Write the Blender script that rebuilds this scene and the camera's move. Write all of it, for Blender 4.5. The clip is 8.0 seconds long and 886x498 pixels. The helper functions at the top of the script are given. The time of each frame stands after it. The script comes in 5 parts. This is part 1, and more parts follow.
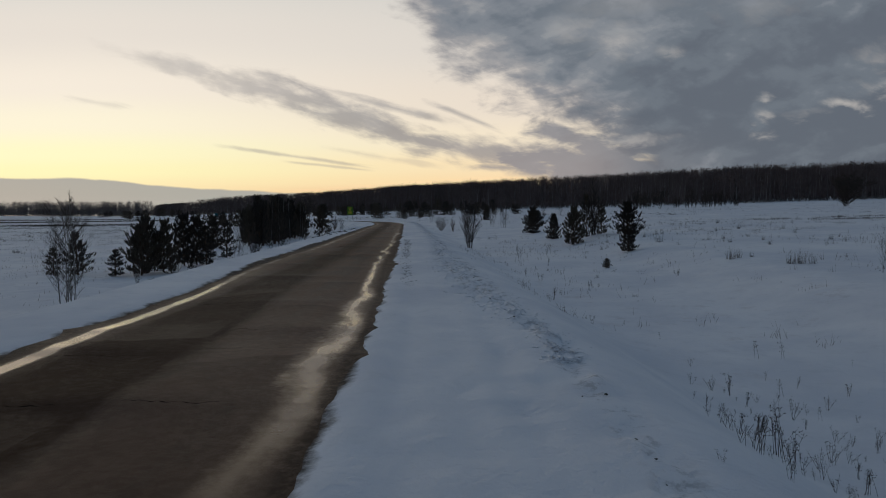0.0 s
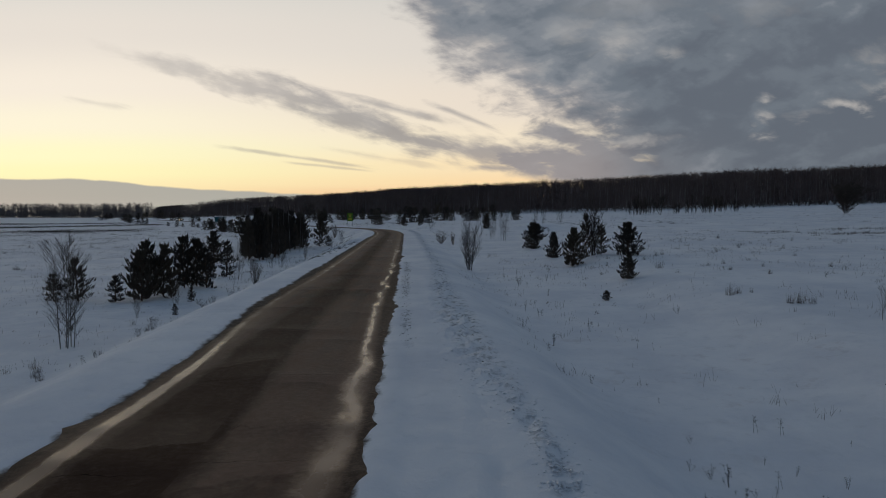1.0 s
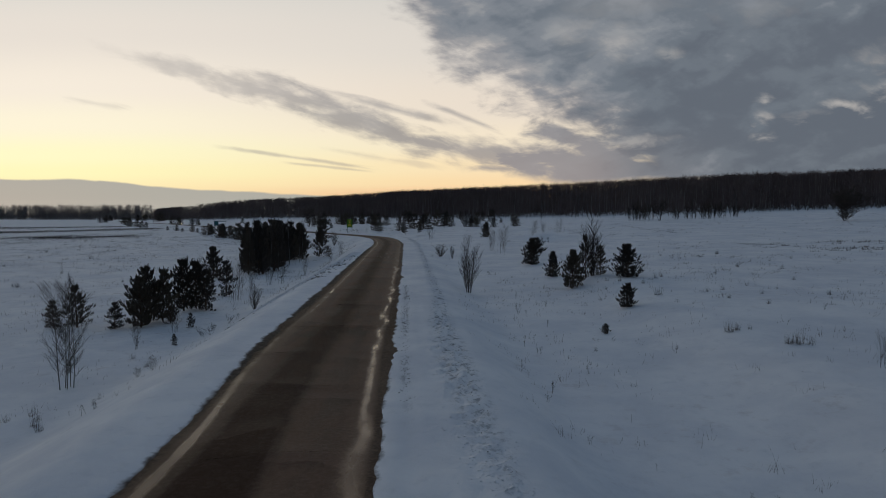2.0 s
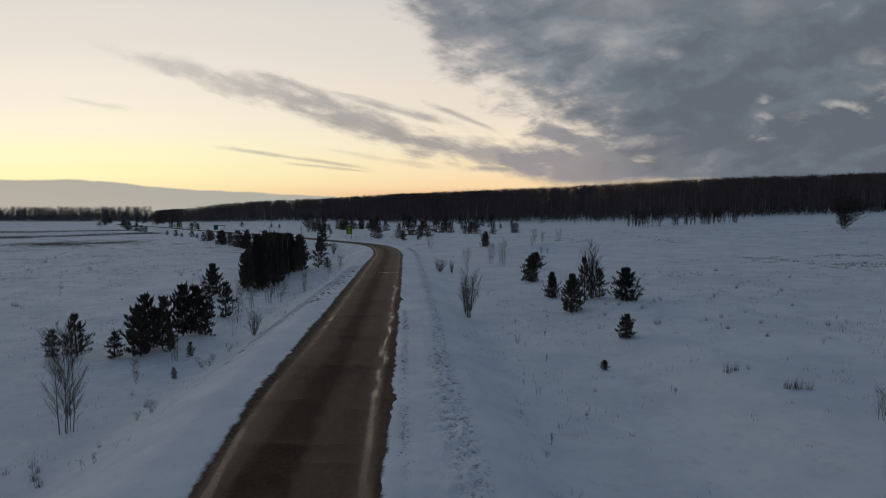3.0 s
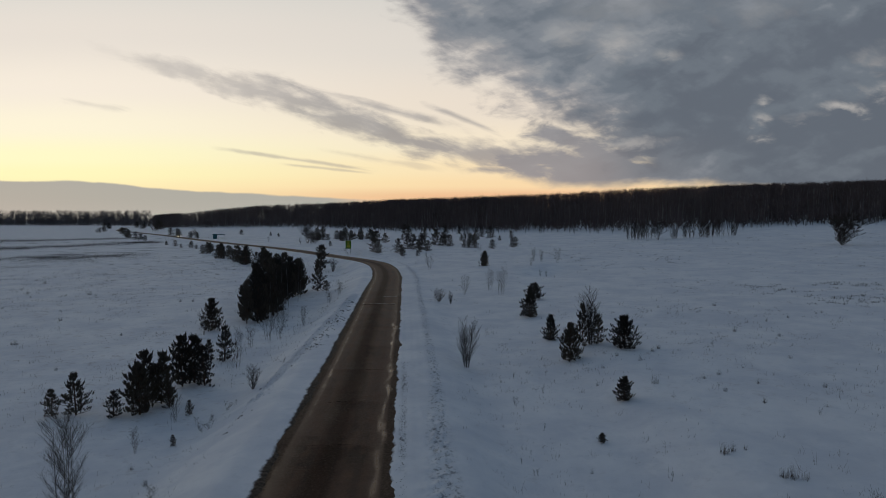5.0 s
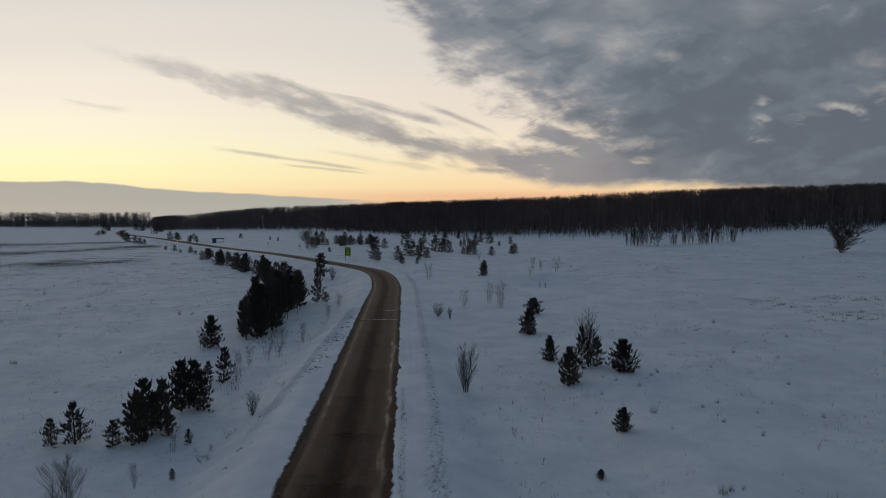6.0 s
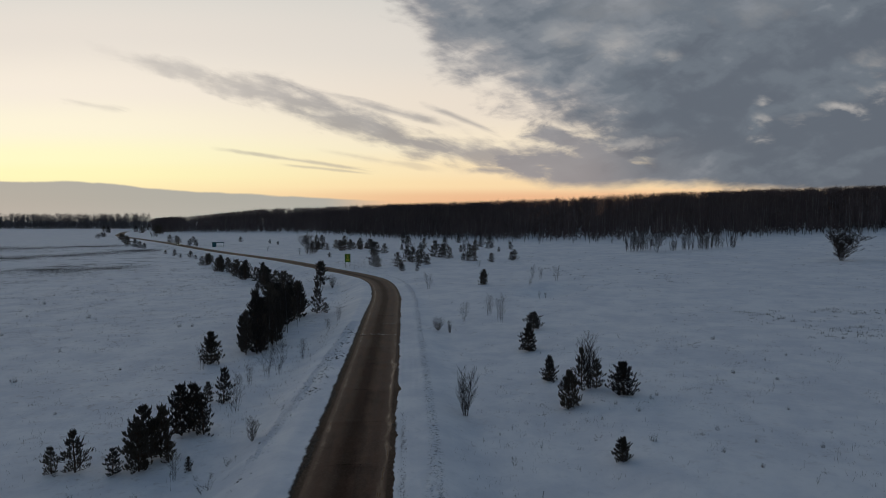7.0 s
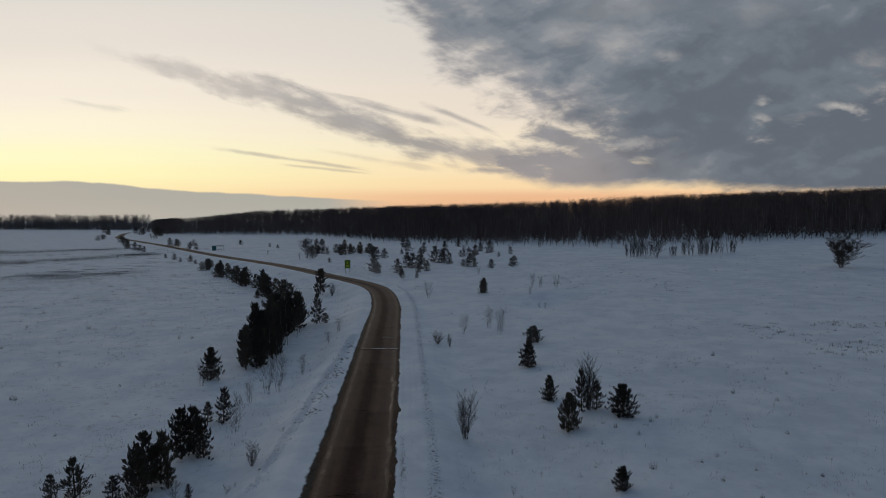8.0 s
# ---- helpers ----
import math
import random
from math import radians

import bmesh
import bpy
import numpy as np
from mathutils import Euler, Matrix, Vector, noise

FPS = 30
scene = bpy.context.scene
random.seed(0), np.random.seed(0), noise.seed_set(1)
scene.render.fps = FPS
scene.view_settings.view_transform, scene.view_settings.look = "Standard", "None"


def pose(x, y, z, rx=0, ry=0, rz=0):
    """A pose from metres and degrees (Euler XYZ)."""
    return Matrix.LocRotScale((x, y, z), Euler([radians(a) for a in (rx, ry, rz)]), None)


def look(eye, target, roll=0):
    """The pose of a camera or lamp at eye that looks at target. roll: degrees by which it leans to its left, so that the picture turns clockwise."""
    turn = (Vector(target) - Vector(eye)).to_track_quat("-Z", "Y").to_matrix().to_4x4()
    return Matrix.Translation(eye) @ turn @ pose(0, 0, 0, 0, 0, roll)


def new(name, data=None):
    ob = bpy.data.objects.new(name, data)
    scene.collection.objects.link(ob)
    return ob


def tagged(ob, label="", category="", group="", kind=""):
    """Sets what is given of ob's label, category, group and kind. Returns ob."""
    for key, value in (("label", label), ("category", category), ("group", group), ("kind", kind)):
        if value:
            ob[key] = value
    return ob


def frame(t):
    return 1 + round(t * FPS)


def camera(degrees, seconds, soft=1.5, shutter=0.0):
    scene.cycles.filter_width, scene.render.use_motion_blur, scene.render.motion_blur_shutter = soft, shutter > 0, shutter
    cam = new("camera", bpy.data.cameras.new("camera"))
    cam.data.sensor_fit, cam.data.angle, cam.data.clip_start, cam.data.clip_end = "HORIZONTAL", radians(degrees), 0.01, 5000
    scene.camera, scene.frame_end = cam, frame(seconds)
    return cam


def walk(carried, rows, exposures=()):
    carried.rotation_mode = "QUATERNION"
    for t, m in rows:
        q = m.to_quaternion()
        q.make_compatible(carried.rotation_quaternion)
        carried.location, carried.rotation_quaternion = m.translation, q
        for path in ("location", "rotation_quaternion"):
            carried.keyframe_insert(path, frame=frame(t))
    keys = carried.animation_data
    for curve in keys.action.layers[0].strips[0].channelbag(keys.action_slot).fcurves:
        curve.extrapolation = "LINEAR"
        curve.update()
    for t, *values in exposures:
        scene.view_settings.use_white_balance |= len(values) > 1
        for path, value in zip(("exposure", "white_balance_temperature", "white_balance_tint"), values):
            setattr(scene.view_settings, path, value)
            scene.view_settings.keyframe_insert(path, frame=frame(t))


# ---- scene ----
cam = camera(72.0, 8.0, soft=0.6)
PATH = [
    (0.0, pose(-0.000, -0.000, 2.352, 86.900, 0, -0.000)),
    (0.5, pose(0.007, 0.050, 3.258, 86.931, 0, 0.003)),
    (1.0, pose(0.019, 0.094, 4.280, 86.958, 0, 0.008)),
    (1.5, pose(0.034, 0.128, 5.252, 86.980, 0, -0.005)),
    (3.0, pose(0.061, 0.213, 8.488, 87.029, 0, -0.071)),
    (3.5, pose(0.076, 0.236, 9.590, 87.056, 0, -0.089)),
    (4.0, pose(0.100, 0.253, 10.690, 87.085, 0, -0.106)),
    (4.5, pose(0.115, 0.276, 11.802, 87.119, 0, -0.111)),
    (6.0, pose(0.162, 0.370, 15.143, 87.184, 0, -0.181)),
    (6.5, pose(0.171, 0.403, 16.237, 87.192, 0, -0.187)),
    (7.0, pose(0.174, 0.441, 17.291, 87.193, 0, -0.187)),
    (7.5, pose(0.173, 0.486, 18.349, 87.191, 0, -0.187)),
    (8.0, pose(0.176, 0.535, 19.416, 87.185, 0, -0.198)),
]
walk(cam, PATH)

# ---- sky and light: dusk, the sun just gone behind the low cloud bank ahead on the left ----
world = bpy.data.worlds.new("dusk")
scene.world = world
world.use_nodes = True
wt = world.node_tree
wt.nodes.clear()


class Sum:
    """A number in a node tree that can be reckoned with."""

    def __init__(self, tree, socket):
        self.tree, self.socket = tree, socket

    def op(self, kind, *others):
        n = self.tree.nodes.new("ShaderNodeMath")
        n.operation = kind
        for i, v in enumerate((self, *others)):
            if isinstance(v, Sum):
                self.tree.links.new(v.socket, n.inputs[i])
            else:
                n.inputs[i].default_value = v
        return Sum(self.tree, n.outputs[0])

    def __add__(self, o):
        return self.op("ADD", o)

    def __sub__(self, o):
        return self.op("SUBTRACT", o)

    def __mul__(self, o):
        return self.op("MULTIPLY", o)

    def __truediv__(self, o):
        return self.op("DIVIDE", o)

    def ramp(self, a, b):
        """0 at a, 1 at b, soft between."""
        n = self.tree.nodes.new("ShaderNodeMapRange")
        n.interpolation_type = "SMOOTHSTEP"
        self.tree.links.new(self.socket, n.inputs["Value"])
        for key, v in (("From Min", a), ("From Max", b)):
            if isinstance(v, Sum):
                self.tree.links.new(v.socket, n.inputs[key])
            else:
                n.inputs[key].default_value = v
        return Sum(self.tree, n.outputs["Result"])


def mixed(tree, fac, a, b):
    n = tree.nodes.new("ShaderNodeMix")
    n.data_type = "RGBA"
    for sock, v in ((n.inputs[0], fac), (n.inputs[6], a), (n.inputs[7], b)):
        if isinstance(v, Sum):
            tree.links.new(v.socket, sock)
        elif isinstance(v, bpy.types.NodeSocket):
            tree.links.new(v, sock)
        else:
            sock.default_value = (*v, 1) if isinstance(v, tuple) else v
    return n.outputs[2]


def color_steps(tree, value, stops):
    n = tree.nodes.new("ShaderNodeValToRGB")
    n.color_ramp.interpolation = "EASE"
    el = n.color_ramp.elements
    while len(el) < len(stops):
        el.new(0.5)
    for e, (at, c) in zip(el, stops):
        e.position, e.color = at, (*c, 1)
    tree.links.new(value.socket, n.inputs[0])
    return n.outputs[0]


def noise_at(tree, coords, scale, detail=5, rough=0.55, warp=0.0):
    n = tree.nodes.new("ShaderNodeTexNoise")
    n.inputs["Scale"].default_value, n.inputs["Detail"].default_value = scale, detail
    n.inputs["Roughness"].default_value, n.inputs["Distortion"].default_value = rough, warp
    tree.links.new(coords, n.inputs["Vector"])
    return Sum(tree, n.outputs["Fac"])


def build_sky(t):
    coord = t.nodes.new("ShaderNodeTexCoord")
    sep = t.nodes.new("ShaderNodeSeparateXYZ")
    t.links.new(coord.outputs["Generated"], sep.inputs[0])
    dx, dy, dz = (Sum(t, s) for s in sep.outputs)
    ahead = dy.op("MAXIMUM", 0.12)
    u, v = dx / ahead, dz / ahead          # where a way meets an upright sheet far ahead
    front = dy.ramp(0.0, 0.45)

    def sheet_of(*axes):
        n = t.nodes.new("ShaderNodeCombineXYZ")
        for i, s in enumerate(axes):
            t.links.new(s.socket, n.inputs[i])
        return n.outputs[0]

    still = dy * 0.0
    flat = sheet_of(u * 2.2 - v * 0.5, (v + u * 0.25) * 9.0, still)          # drawn out along the long streak
    plain = sheet_of(u + v * 0.25, v * 1.7 + u * 0.35, still + 3.7)
    level = sheet_of(u * 1.0, v * 2.6 - u * 0.15, still + 8.1)               # drawn out sideways
    climb = sheet_of(u * 1.2 + v * 0.5, v * 2.4 - u * 0.9, still + 1.3)      # rising to the right
    streaks = noise_at(t, flat, 2.6, 8, 0.55, 0.4) - 0.5
    threads = noise_at(t, flat, 6.0, 7, 0.55, 0.6) - 0.5
    puffs = noise_at(t, plain, 8.0, 7, 0.52, 0.25) - 0.5
    fringe = noise_at(t, level, 13.0, 7, 0.55, 0.3) - 0.5
    wool = noise_at(t, plain, 26.0, 6, 0.55, 0.3) - 0.5
    big = noise_at(t, plain, 2.3, 4, 0.5) - 0.5

    # the clear sky: cream above, pale yellow towards the sun, peach above the woods
    up = v * 2.0
    warm = color_steps(t, up, [
        (0.0, (0.95, 0.62, 0.36)), (0.09, (0.98, 0.83, 0.47)), (0.145, (0.985, 0.93, 0.52)), (0.20, (0.985, 0.945, 0.585)), (0.30, (0.975, 0.90, 0.69)),
        (0.42, (0.915, 0.83, 0.71)), (0.60, (0.80, 0.735, 0.66)), (0.80, (0.69, 0.675, 0.63)), (1.0, (0.56, 0.56, 0.55))])
    peach = color_steps(t, up, [
        (0.0, (0.62, 0.33, 0.22)), (0.07, (0.84, 0.49, 0.28)), (0.11, (0.95, 0.70, 0.41)), (0.16, (0.95, 0.75, 0.48)), (0.24, (0.91, 0.785, 0.60)),
        (0.36, (0.82, 0.72, 0.61)), (0.55, (0.73, 0.68, 0.62)), (0.78, (0.64, 0.625, 0.59)), (1.0, (0.52, 0.53, 0.54))])
    clear = mixed(t, u.ramp(-0.66, 0.16), warm, peach)

    # the great grey sheet over the right-hand sky and its ragged edge
    foot = u.ramp(0.05, 0.22) * -0.029 + u.ramp(0.42, 0.70) * -0.010 + 0.082
    edge = (u * -0.40 - u * u * 0.35 + (u * -1.0).op("MAXIMUM", 0.0) * 1.1 + 0.258 - u.ramp(0.05, 0.22) * 0.014).op("MAXIMUM", foot + 0.02)
    over = v - edge + puffs * 0.09 + fringe * 0.17 + wool * 0.10 + streaks * 0.05
    sheet = over.ramp(-0.050, 0.045)
    low = (v + fringe * 0.030 + puffs * 0.02 - foot).ramp(-0.010, 0.014)
    brow = u * -0.36 + 0.222 - v + puffs * 0.05 + fringe * 0.07 + wool * 0.03      # how far below the bright rift
    under = (u + puffs * 0.30 + fringe * 0.45 + streaks * 0.25).ramp(0.06, 0.20) * low * brow.ramp(-0.014, 0.014)
    under = under.op("MAXIMUM", (u + puffs * 0.1).ramp(0.29, 0.36) * low)

    def bank_of(mid, half, u0, u1, strength, ragged=1.0):
        """A long cloud about the line mid, fading in at u0 and out at u1."""
        gap = (v - mid + big * 0.012).op("ABSOLUTE") / half
        body = (gap * -1.0 + 0.9 + (streaks * 2.0 + threads * 1.5 + puffs * 1.0 + wool * 1.0 + fringe * 0.8) * ragged).ramp(-0.15, 0.95)
        return body * (u + threads * 0.10).ramp(*u0) * (u * -1.0 + threads * 0.10).ramp(-u1[1], -u1[0]) * strength

    # the long streak, sagging to the right, and the two strands that part from it
    line = u * -0.25 + 0.132 - u.ramp(-0.20, -0.06) * 0.017 + (u - 0.04).op("MAXIMUM", 0.0) * 0.25
    half = u.ramp(-0.58, -0.15) * 0.026 + 0.014 - u.ramp(-0.12, 0.0) * 0.012
    streak = bank_of(line, half, (-0.58, -0.44), (0.10, 0.26), 1.0) * (u.ramp(-0.55, 0.0) * 0.42 + 0.44)
    strand = bank_of(u * -0.254 + 0.155, 0.010, (-0.24, -0.12), (-0.03, 0.05), 0.66, 0.8)
    twig = bank_of(u * -0.38 + 0.1745, 0.007, (-0.03, 0.01), (0.07, 0.105), 0.60, 0.5)
    # the ledges under the sheet, with the last light between them
    ledge = bank_of(u * -0.06 + 0.115, 0.020, (0.00, 0.10), (0.32, 0.45), 0.92)
    lower = bank_of(u * -0.03 + 0.083, 0.0095, (0.03, 0.075), (0.20, 0.30), 0.85, 0.7)
    wisp = bank_of(u * -0.127 + 0.066, 0.0042, (-0.39, -0.30), (-0.15, -0.105), 0.50, 0.7)
    wisp = wisp.op("MAXIMUM", bank_of(u * -0.09 + 0.065, 0.0030, (-0.27, -0.22), (-0.14, -0.10), 0.42, 0.7))
    blush = bank_of(u * -0.15 + 0.083, 0.0075, (-0.22, -0.15), (-0.05, 0.02), 0.28, 1.0)
    small = bank_of(u * -0.16 + 0.092, 0.0075, (-0.62, -0.575), (-0.53, -0.50), 0.24, 0.8)
    cover = sheet
    for c in (under, streak, strand, twig, ledge, lower, wisp, blush, small):
        cover = cover.op("MAXIMUM", c)

    cells = noise_at(t, climb, 11.0, 5, 0.5, 0.4) - 0.5
    billow = noise_at(t, climb, 4.2, 4, 0.45, 0.3) - 0.5
    thick = (billow * 1.0 + cells * 0.85 + puffs * 0.5 + fringe * 0.45 + wool * 0.30 + (v - edge).ramp(0.0, 0.16) * 0.12
             + u.ramp(0.0, 0.7) * 0.26 + (v * -1.0).ramp(-0.34, -0.10) * 0.24 + 0.16).ramp(-0.25, 0.85)
    grey = color_steps(t, thick, [(0.0, (0.42, 0.41, 0.40)), (0.22, (0.28, 0.295, 0.315)), (0.45, (0.208, 0.230, 0.262)), (0.75, (0.150, 0.175, 0.208)), (1.0, (0.120, 0.140, 0.172))])
    warmth = (v * -1.0).ramp(-0.17, -0.06) * (u * -1.0).ramp(-0.55, 0.0)
    grey = mixed(t, warmth * 0.42, grey, (0.42, 0.34, 0.31))
    rim = over.ramp(0.10, -0.01) * (u * -1.0).ramp(-0.36, -0.22)
    grey = mixed(t, rim * 0.40, grey, (0.45, 0.40, 0.385))
    # thin places in the sheet where the sky behind shines through
    thin_at = still
    for cu, cv, wide, tall, much in ((0.520, 0.190, 0.013, 0.011, 0.50), (0.517, 0.158, 0.015, 0.016, 0.55), (0.645, 0.182, 0.042, 0.010, 0.60),
                                     (0.705, 0.204, 0.045, 0.017, 0.42), (0.710, 0.255, 0.040, 0.026, 0.28), (0.285, 0.281, 0.045, 0.026, 0.42),
                                     (0.215, 0.304, 0.040, 0.018, 0.25), (0.367, 0.262, 0.026, 0.016, 0.32), (0.315, 0.126, 0.060, 0.009, 0.40),
                                     (0.505, 0.335, 0.070, 0.026, 0.14), (0.300, 0.345, 0.080, 0.024, 0.12), (0.590, 0.165, 0.040, 0.008, 0.16)):
        a, b = (u - cu + puffs * 0.08) / (wide * 1.5), (v - cv + fringe * 0.06) / (tall * 1.5)
        close = (a * a + b * b).op("SQRT") * -1.0 + 1.0
        thin_at = thin_at.op("MAXIMUM", (close + fringe * 1.8 + cells * 1.5 + wool * 1.6).ramp(0.05, 1.25) * close.ramp(-0.4, 0.4) * much)
    grey = mixed(t, thin_at, grey, (0.60, 0.56, 0.52))
    body = mixed(t, cover, clear, grey)

    # the low bank over the far woods on the left
    swell = ((u + 0.58).op("ABSOLUTE") * -1.0).ramp(-0.13, -0.02)
    top = u * -0.052 + 0.0255 + swell * 0.005 + puffs * 0.010 + fringe * 0.006
    bank = (top - v).ramp(-0.001, 0.003) * (u * -1.0).ramp(0.06, 0.20)
    body = mixed(t, bank, body, color_steps(t, up, [(0.0, (0.445, 0.43, 0.38)), (0.08, (0.415, 0.407, 0.362)), (0.16, (0.40, 0.393, 0.36))]))

    # overhead and behind: the same cloud sheet, blue-grey, with the last of the day's sky in it
    air = t.nodes.new("ShaderNodeTexSky")
    air.sky_type, air.sun_disc = "NISHITA", False
    air.sun_elevation, air.sun_rotation, air.altitude = radians(1.0), radians(-38), 200
    round_noise = noise_at(t, coord.outputs["Generated"], 3.0, 6, 0.6)
    rest = mixed(t, round_noise.ramp(0.35, 0.7), (0.066, 0.1025, 0.154), (0.106, 0.146, 0.201))
    body = mixed(t, dz.ramp(0.45, 0.75), body, rest)
    body = mixed(t, front, rest, body)

    glow = t.nodes.new("ShaderNodeBackground")
    t.links.new(body, glow.inputs["Color"])
    glow.inputs["Strength"].default_value = 1.0
    thin = t.nodes.new("ShaderNodeBackground")
    t.links.new(air.outputs[0], thin.inputs["Color"])
    thin.inputs["Strength"].default_value = 0.002
    both = t.nodes.new("ShaderNodeAddShader")
    out = t.nodes.new("ShaderNodeOutputWorld")
    t.links.new(glow.outputs[0], both.inputs[0])
    t.links.new(thin.outputs[0], both.inputs[1])
    t.links.new(both.outputs[0], out.inputs["Surface"])


build_sky(wt)
sun = new("sun", bpy.data.lights.new("sun", "SUN"))
sun.data.energy, sun.data.angle, sun.data.color = 0.05, radians(20), (1.0, 0.72, 0.45)
sun.matrix_world = look((-400, 520, 60), (0, 0, 0))

# ---- materials ----
def surface(name, low, high, rough=0.7, scale=4.0, fine=40.0, bump=0.2, depth=0.01, spec=0.3, metal=0.0, per_piece=0.0):
    """A plain material: two colours mixed by coarse and fine noise, with a fine relief."""
    m = bpy.data.materials.new(name)
    m.use_nodes = True
    t = m.node_tree
    b = t.nodes["Principled BSDF"]
    co = t.nodes.new("ShaderNodeTexCoord").outputs["Object"]
    mix = noise_at(t, co, scale, 4) * 0.6 + noise_at(t, co, fine, 3) * 0.4
    if per_piece:
        info = t.nodes.new("ShaderNodeObjectInfo")
        mix = mix + (Sum(t, info.outputs["Random"]) - 0.5) * per_piece
    t.links.new(mixed(t, mix.ramp(0.3, 0.7), low, high), b.inputs["Base Color"])
    b.inputs["Roughness"].default_value, b.inputs["Metallic"].default_value = rough, metal
    b.inputs["Specular IOR Level"].default_value = spec
    if bump:
        n = t.nodes.new("ShaderNodeBump")
        n.inputs["Strength"].default_value, n.inputs["Distance"].default_value = bump, depth
        t.links.new(noise_at(t, co, fine, 4).socket, n.inputs["Height"])
        t.links.new(n.outputs[0], b.inputs["Normal"])
    return m


def snow_material(name, soil):
    """Wind-packed snow; soil: how much bare ground shows through in the fields."""
    m = bpy.data.materials.new(name)
    m.use_nodes = True
    t = m.node_tree
    b = t.nodes["Principled BSDF"]
    co = t.nodes.new("ShaderNodeTexCoord").outputs["Object"]
    drift = noise_at(t, co, 0.12, 4)
    swell = noise_at(t, co, 0.33, 5, 0.6, 0.4)
    crust = noise_at(t, co, 1.6, 5, 0.6, 0.3)
    grain = noise_at(t, co, 14.0, 4, 0.65)
    col = mixed(t, (drift * 0.5 + swell * 0.5).ramp(0.36, 0.64), (0.77, 0.782, 0.830), (0.925, 0.920, 0.935))
    col = mixed(t, crust.ramp(0.52, 0.75) * 0.30, col, (0.64, 0.66, 0.70))
    if soil:
        sep = t.nodes.new("ShaderNodeSeparateXYZ")
        t.links.new(co, sep.inputs[0])
        x, y, z = (Sum(t, s) for s in sep.outputs)
        long = t.nodes.new("ShaderNodeMapping")
        long.inputs["Scale"].default_value = (0.022, 0.13, 0.0)
        long.inputs["Rotation"].default_value = (0, 0, radians(14))
        t.links.new(co, long.inputs["Vector"])
        ruts = noise_at(t, long.outputs[0], 1.0, 6, 0.66)
        where = (x * -1.0).ramp(80, 150) * y.ramp(195, 240) * (y * -1.0).ramp(-420, -330)
        bare = ruts.ramp(0.52, 0.58) * where * noise_at(t, co, 0.16, 6, 0.75).ramp(0.46, 0.58) * 0.8
        tufts = noise_at(t, co, 0.9, 5, 0.75).ramp(0.54, 0.70) * noise_at(t, co, 0.05, 3).ramp(0.36, 0.58) * ((x * -1.0).ramp(10, 30) * 0.30 + 0.22)
        col = mixed(t, tufts, col, (0.36, 0.29, 0.26))
        col = mixed(t, bare, col, (0.045, 0.036, 0.034))
    t.links.new(col, b.inputs["Base Color"])
    b.inputs["Roughness"].default_value = 0.8
    b.inputs["Specular IOR Level"].default_value = 0.2
    n = t.nodes.new("ShaderNodeBump")
    n.inputs["Strength"].default_value, n.inputs["Distance"].default_value = 0.7, 0.11
    t.links.new((crust * 0.8 + noise_at(t, co, 4.5, 5, 0.65, 0.4) * 0.32 + grain * 0.15 + swell * 1.2).socket, n.inputs["Height"])
    t.links.new(n.outputs[0], b.inputs["Normal"])
    return m


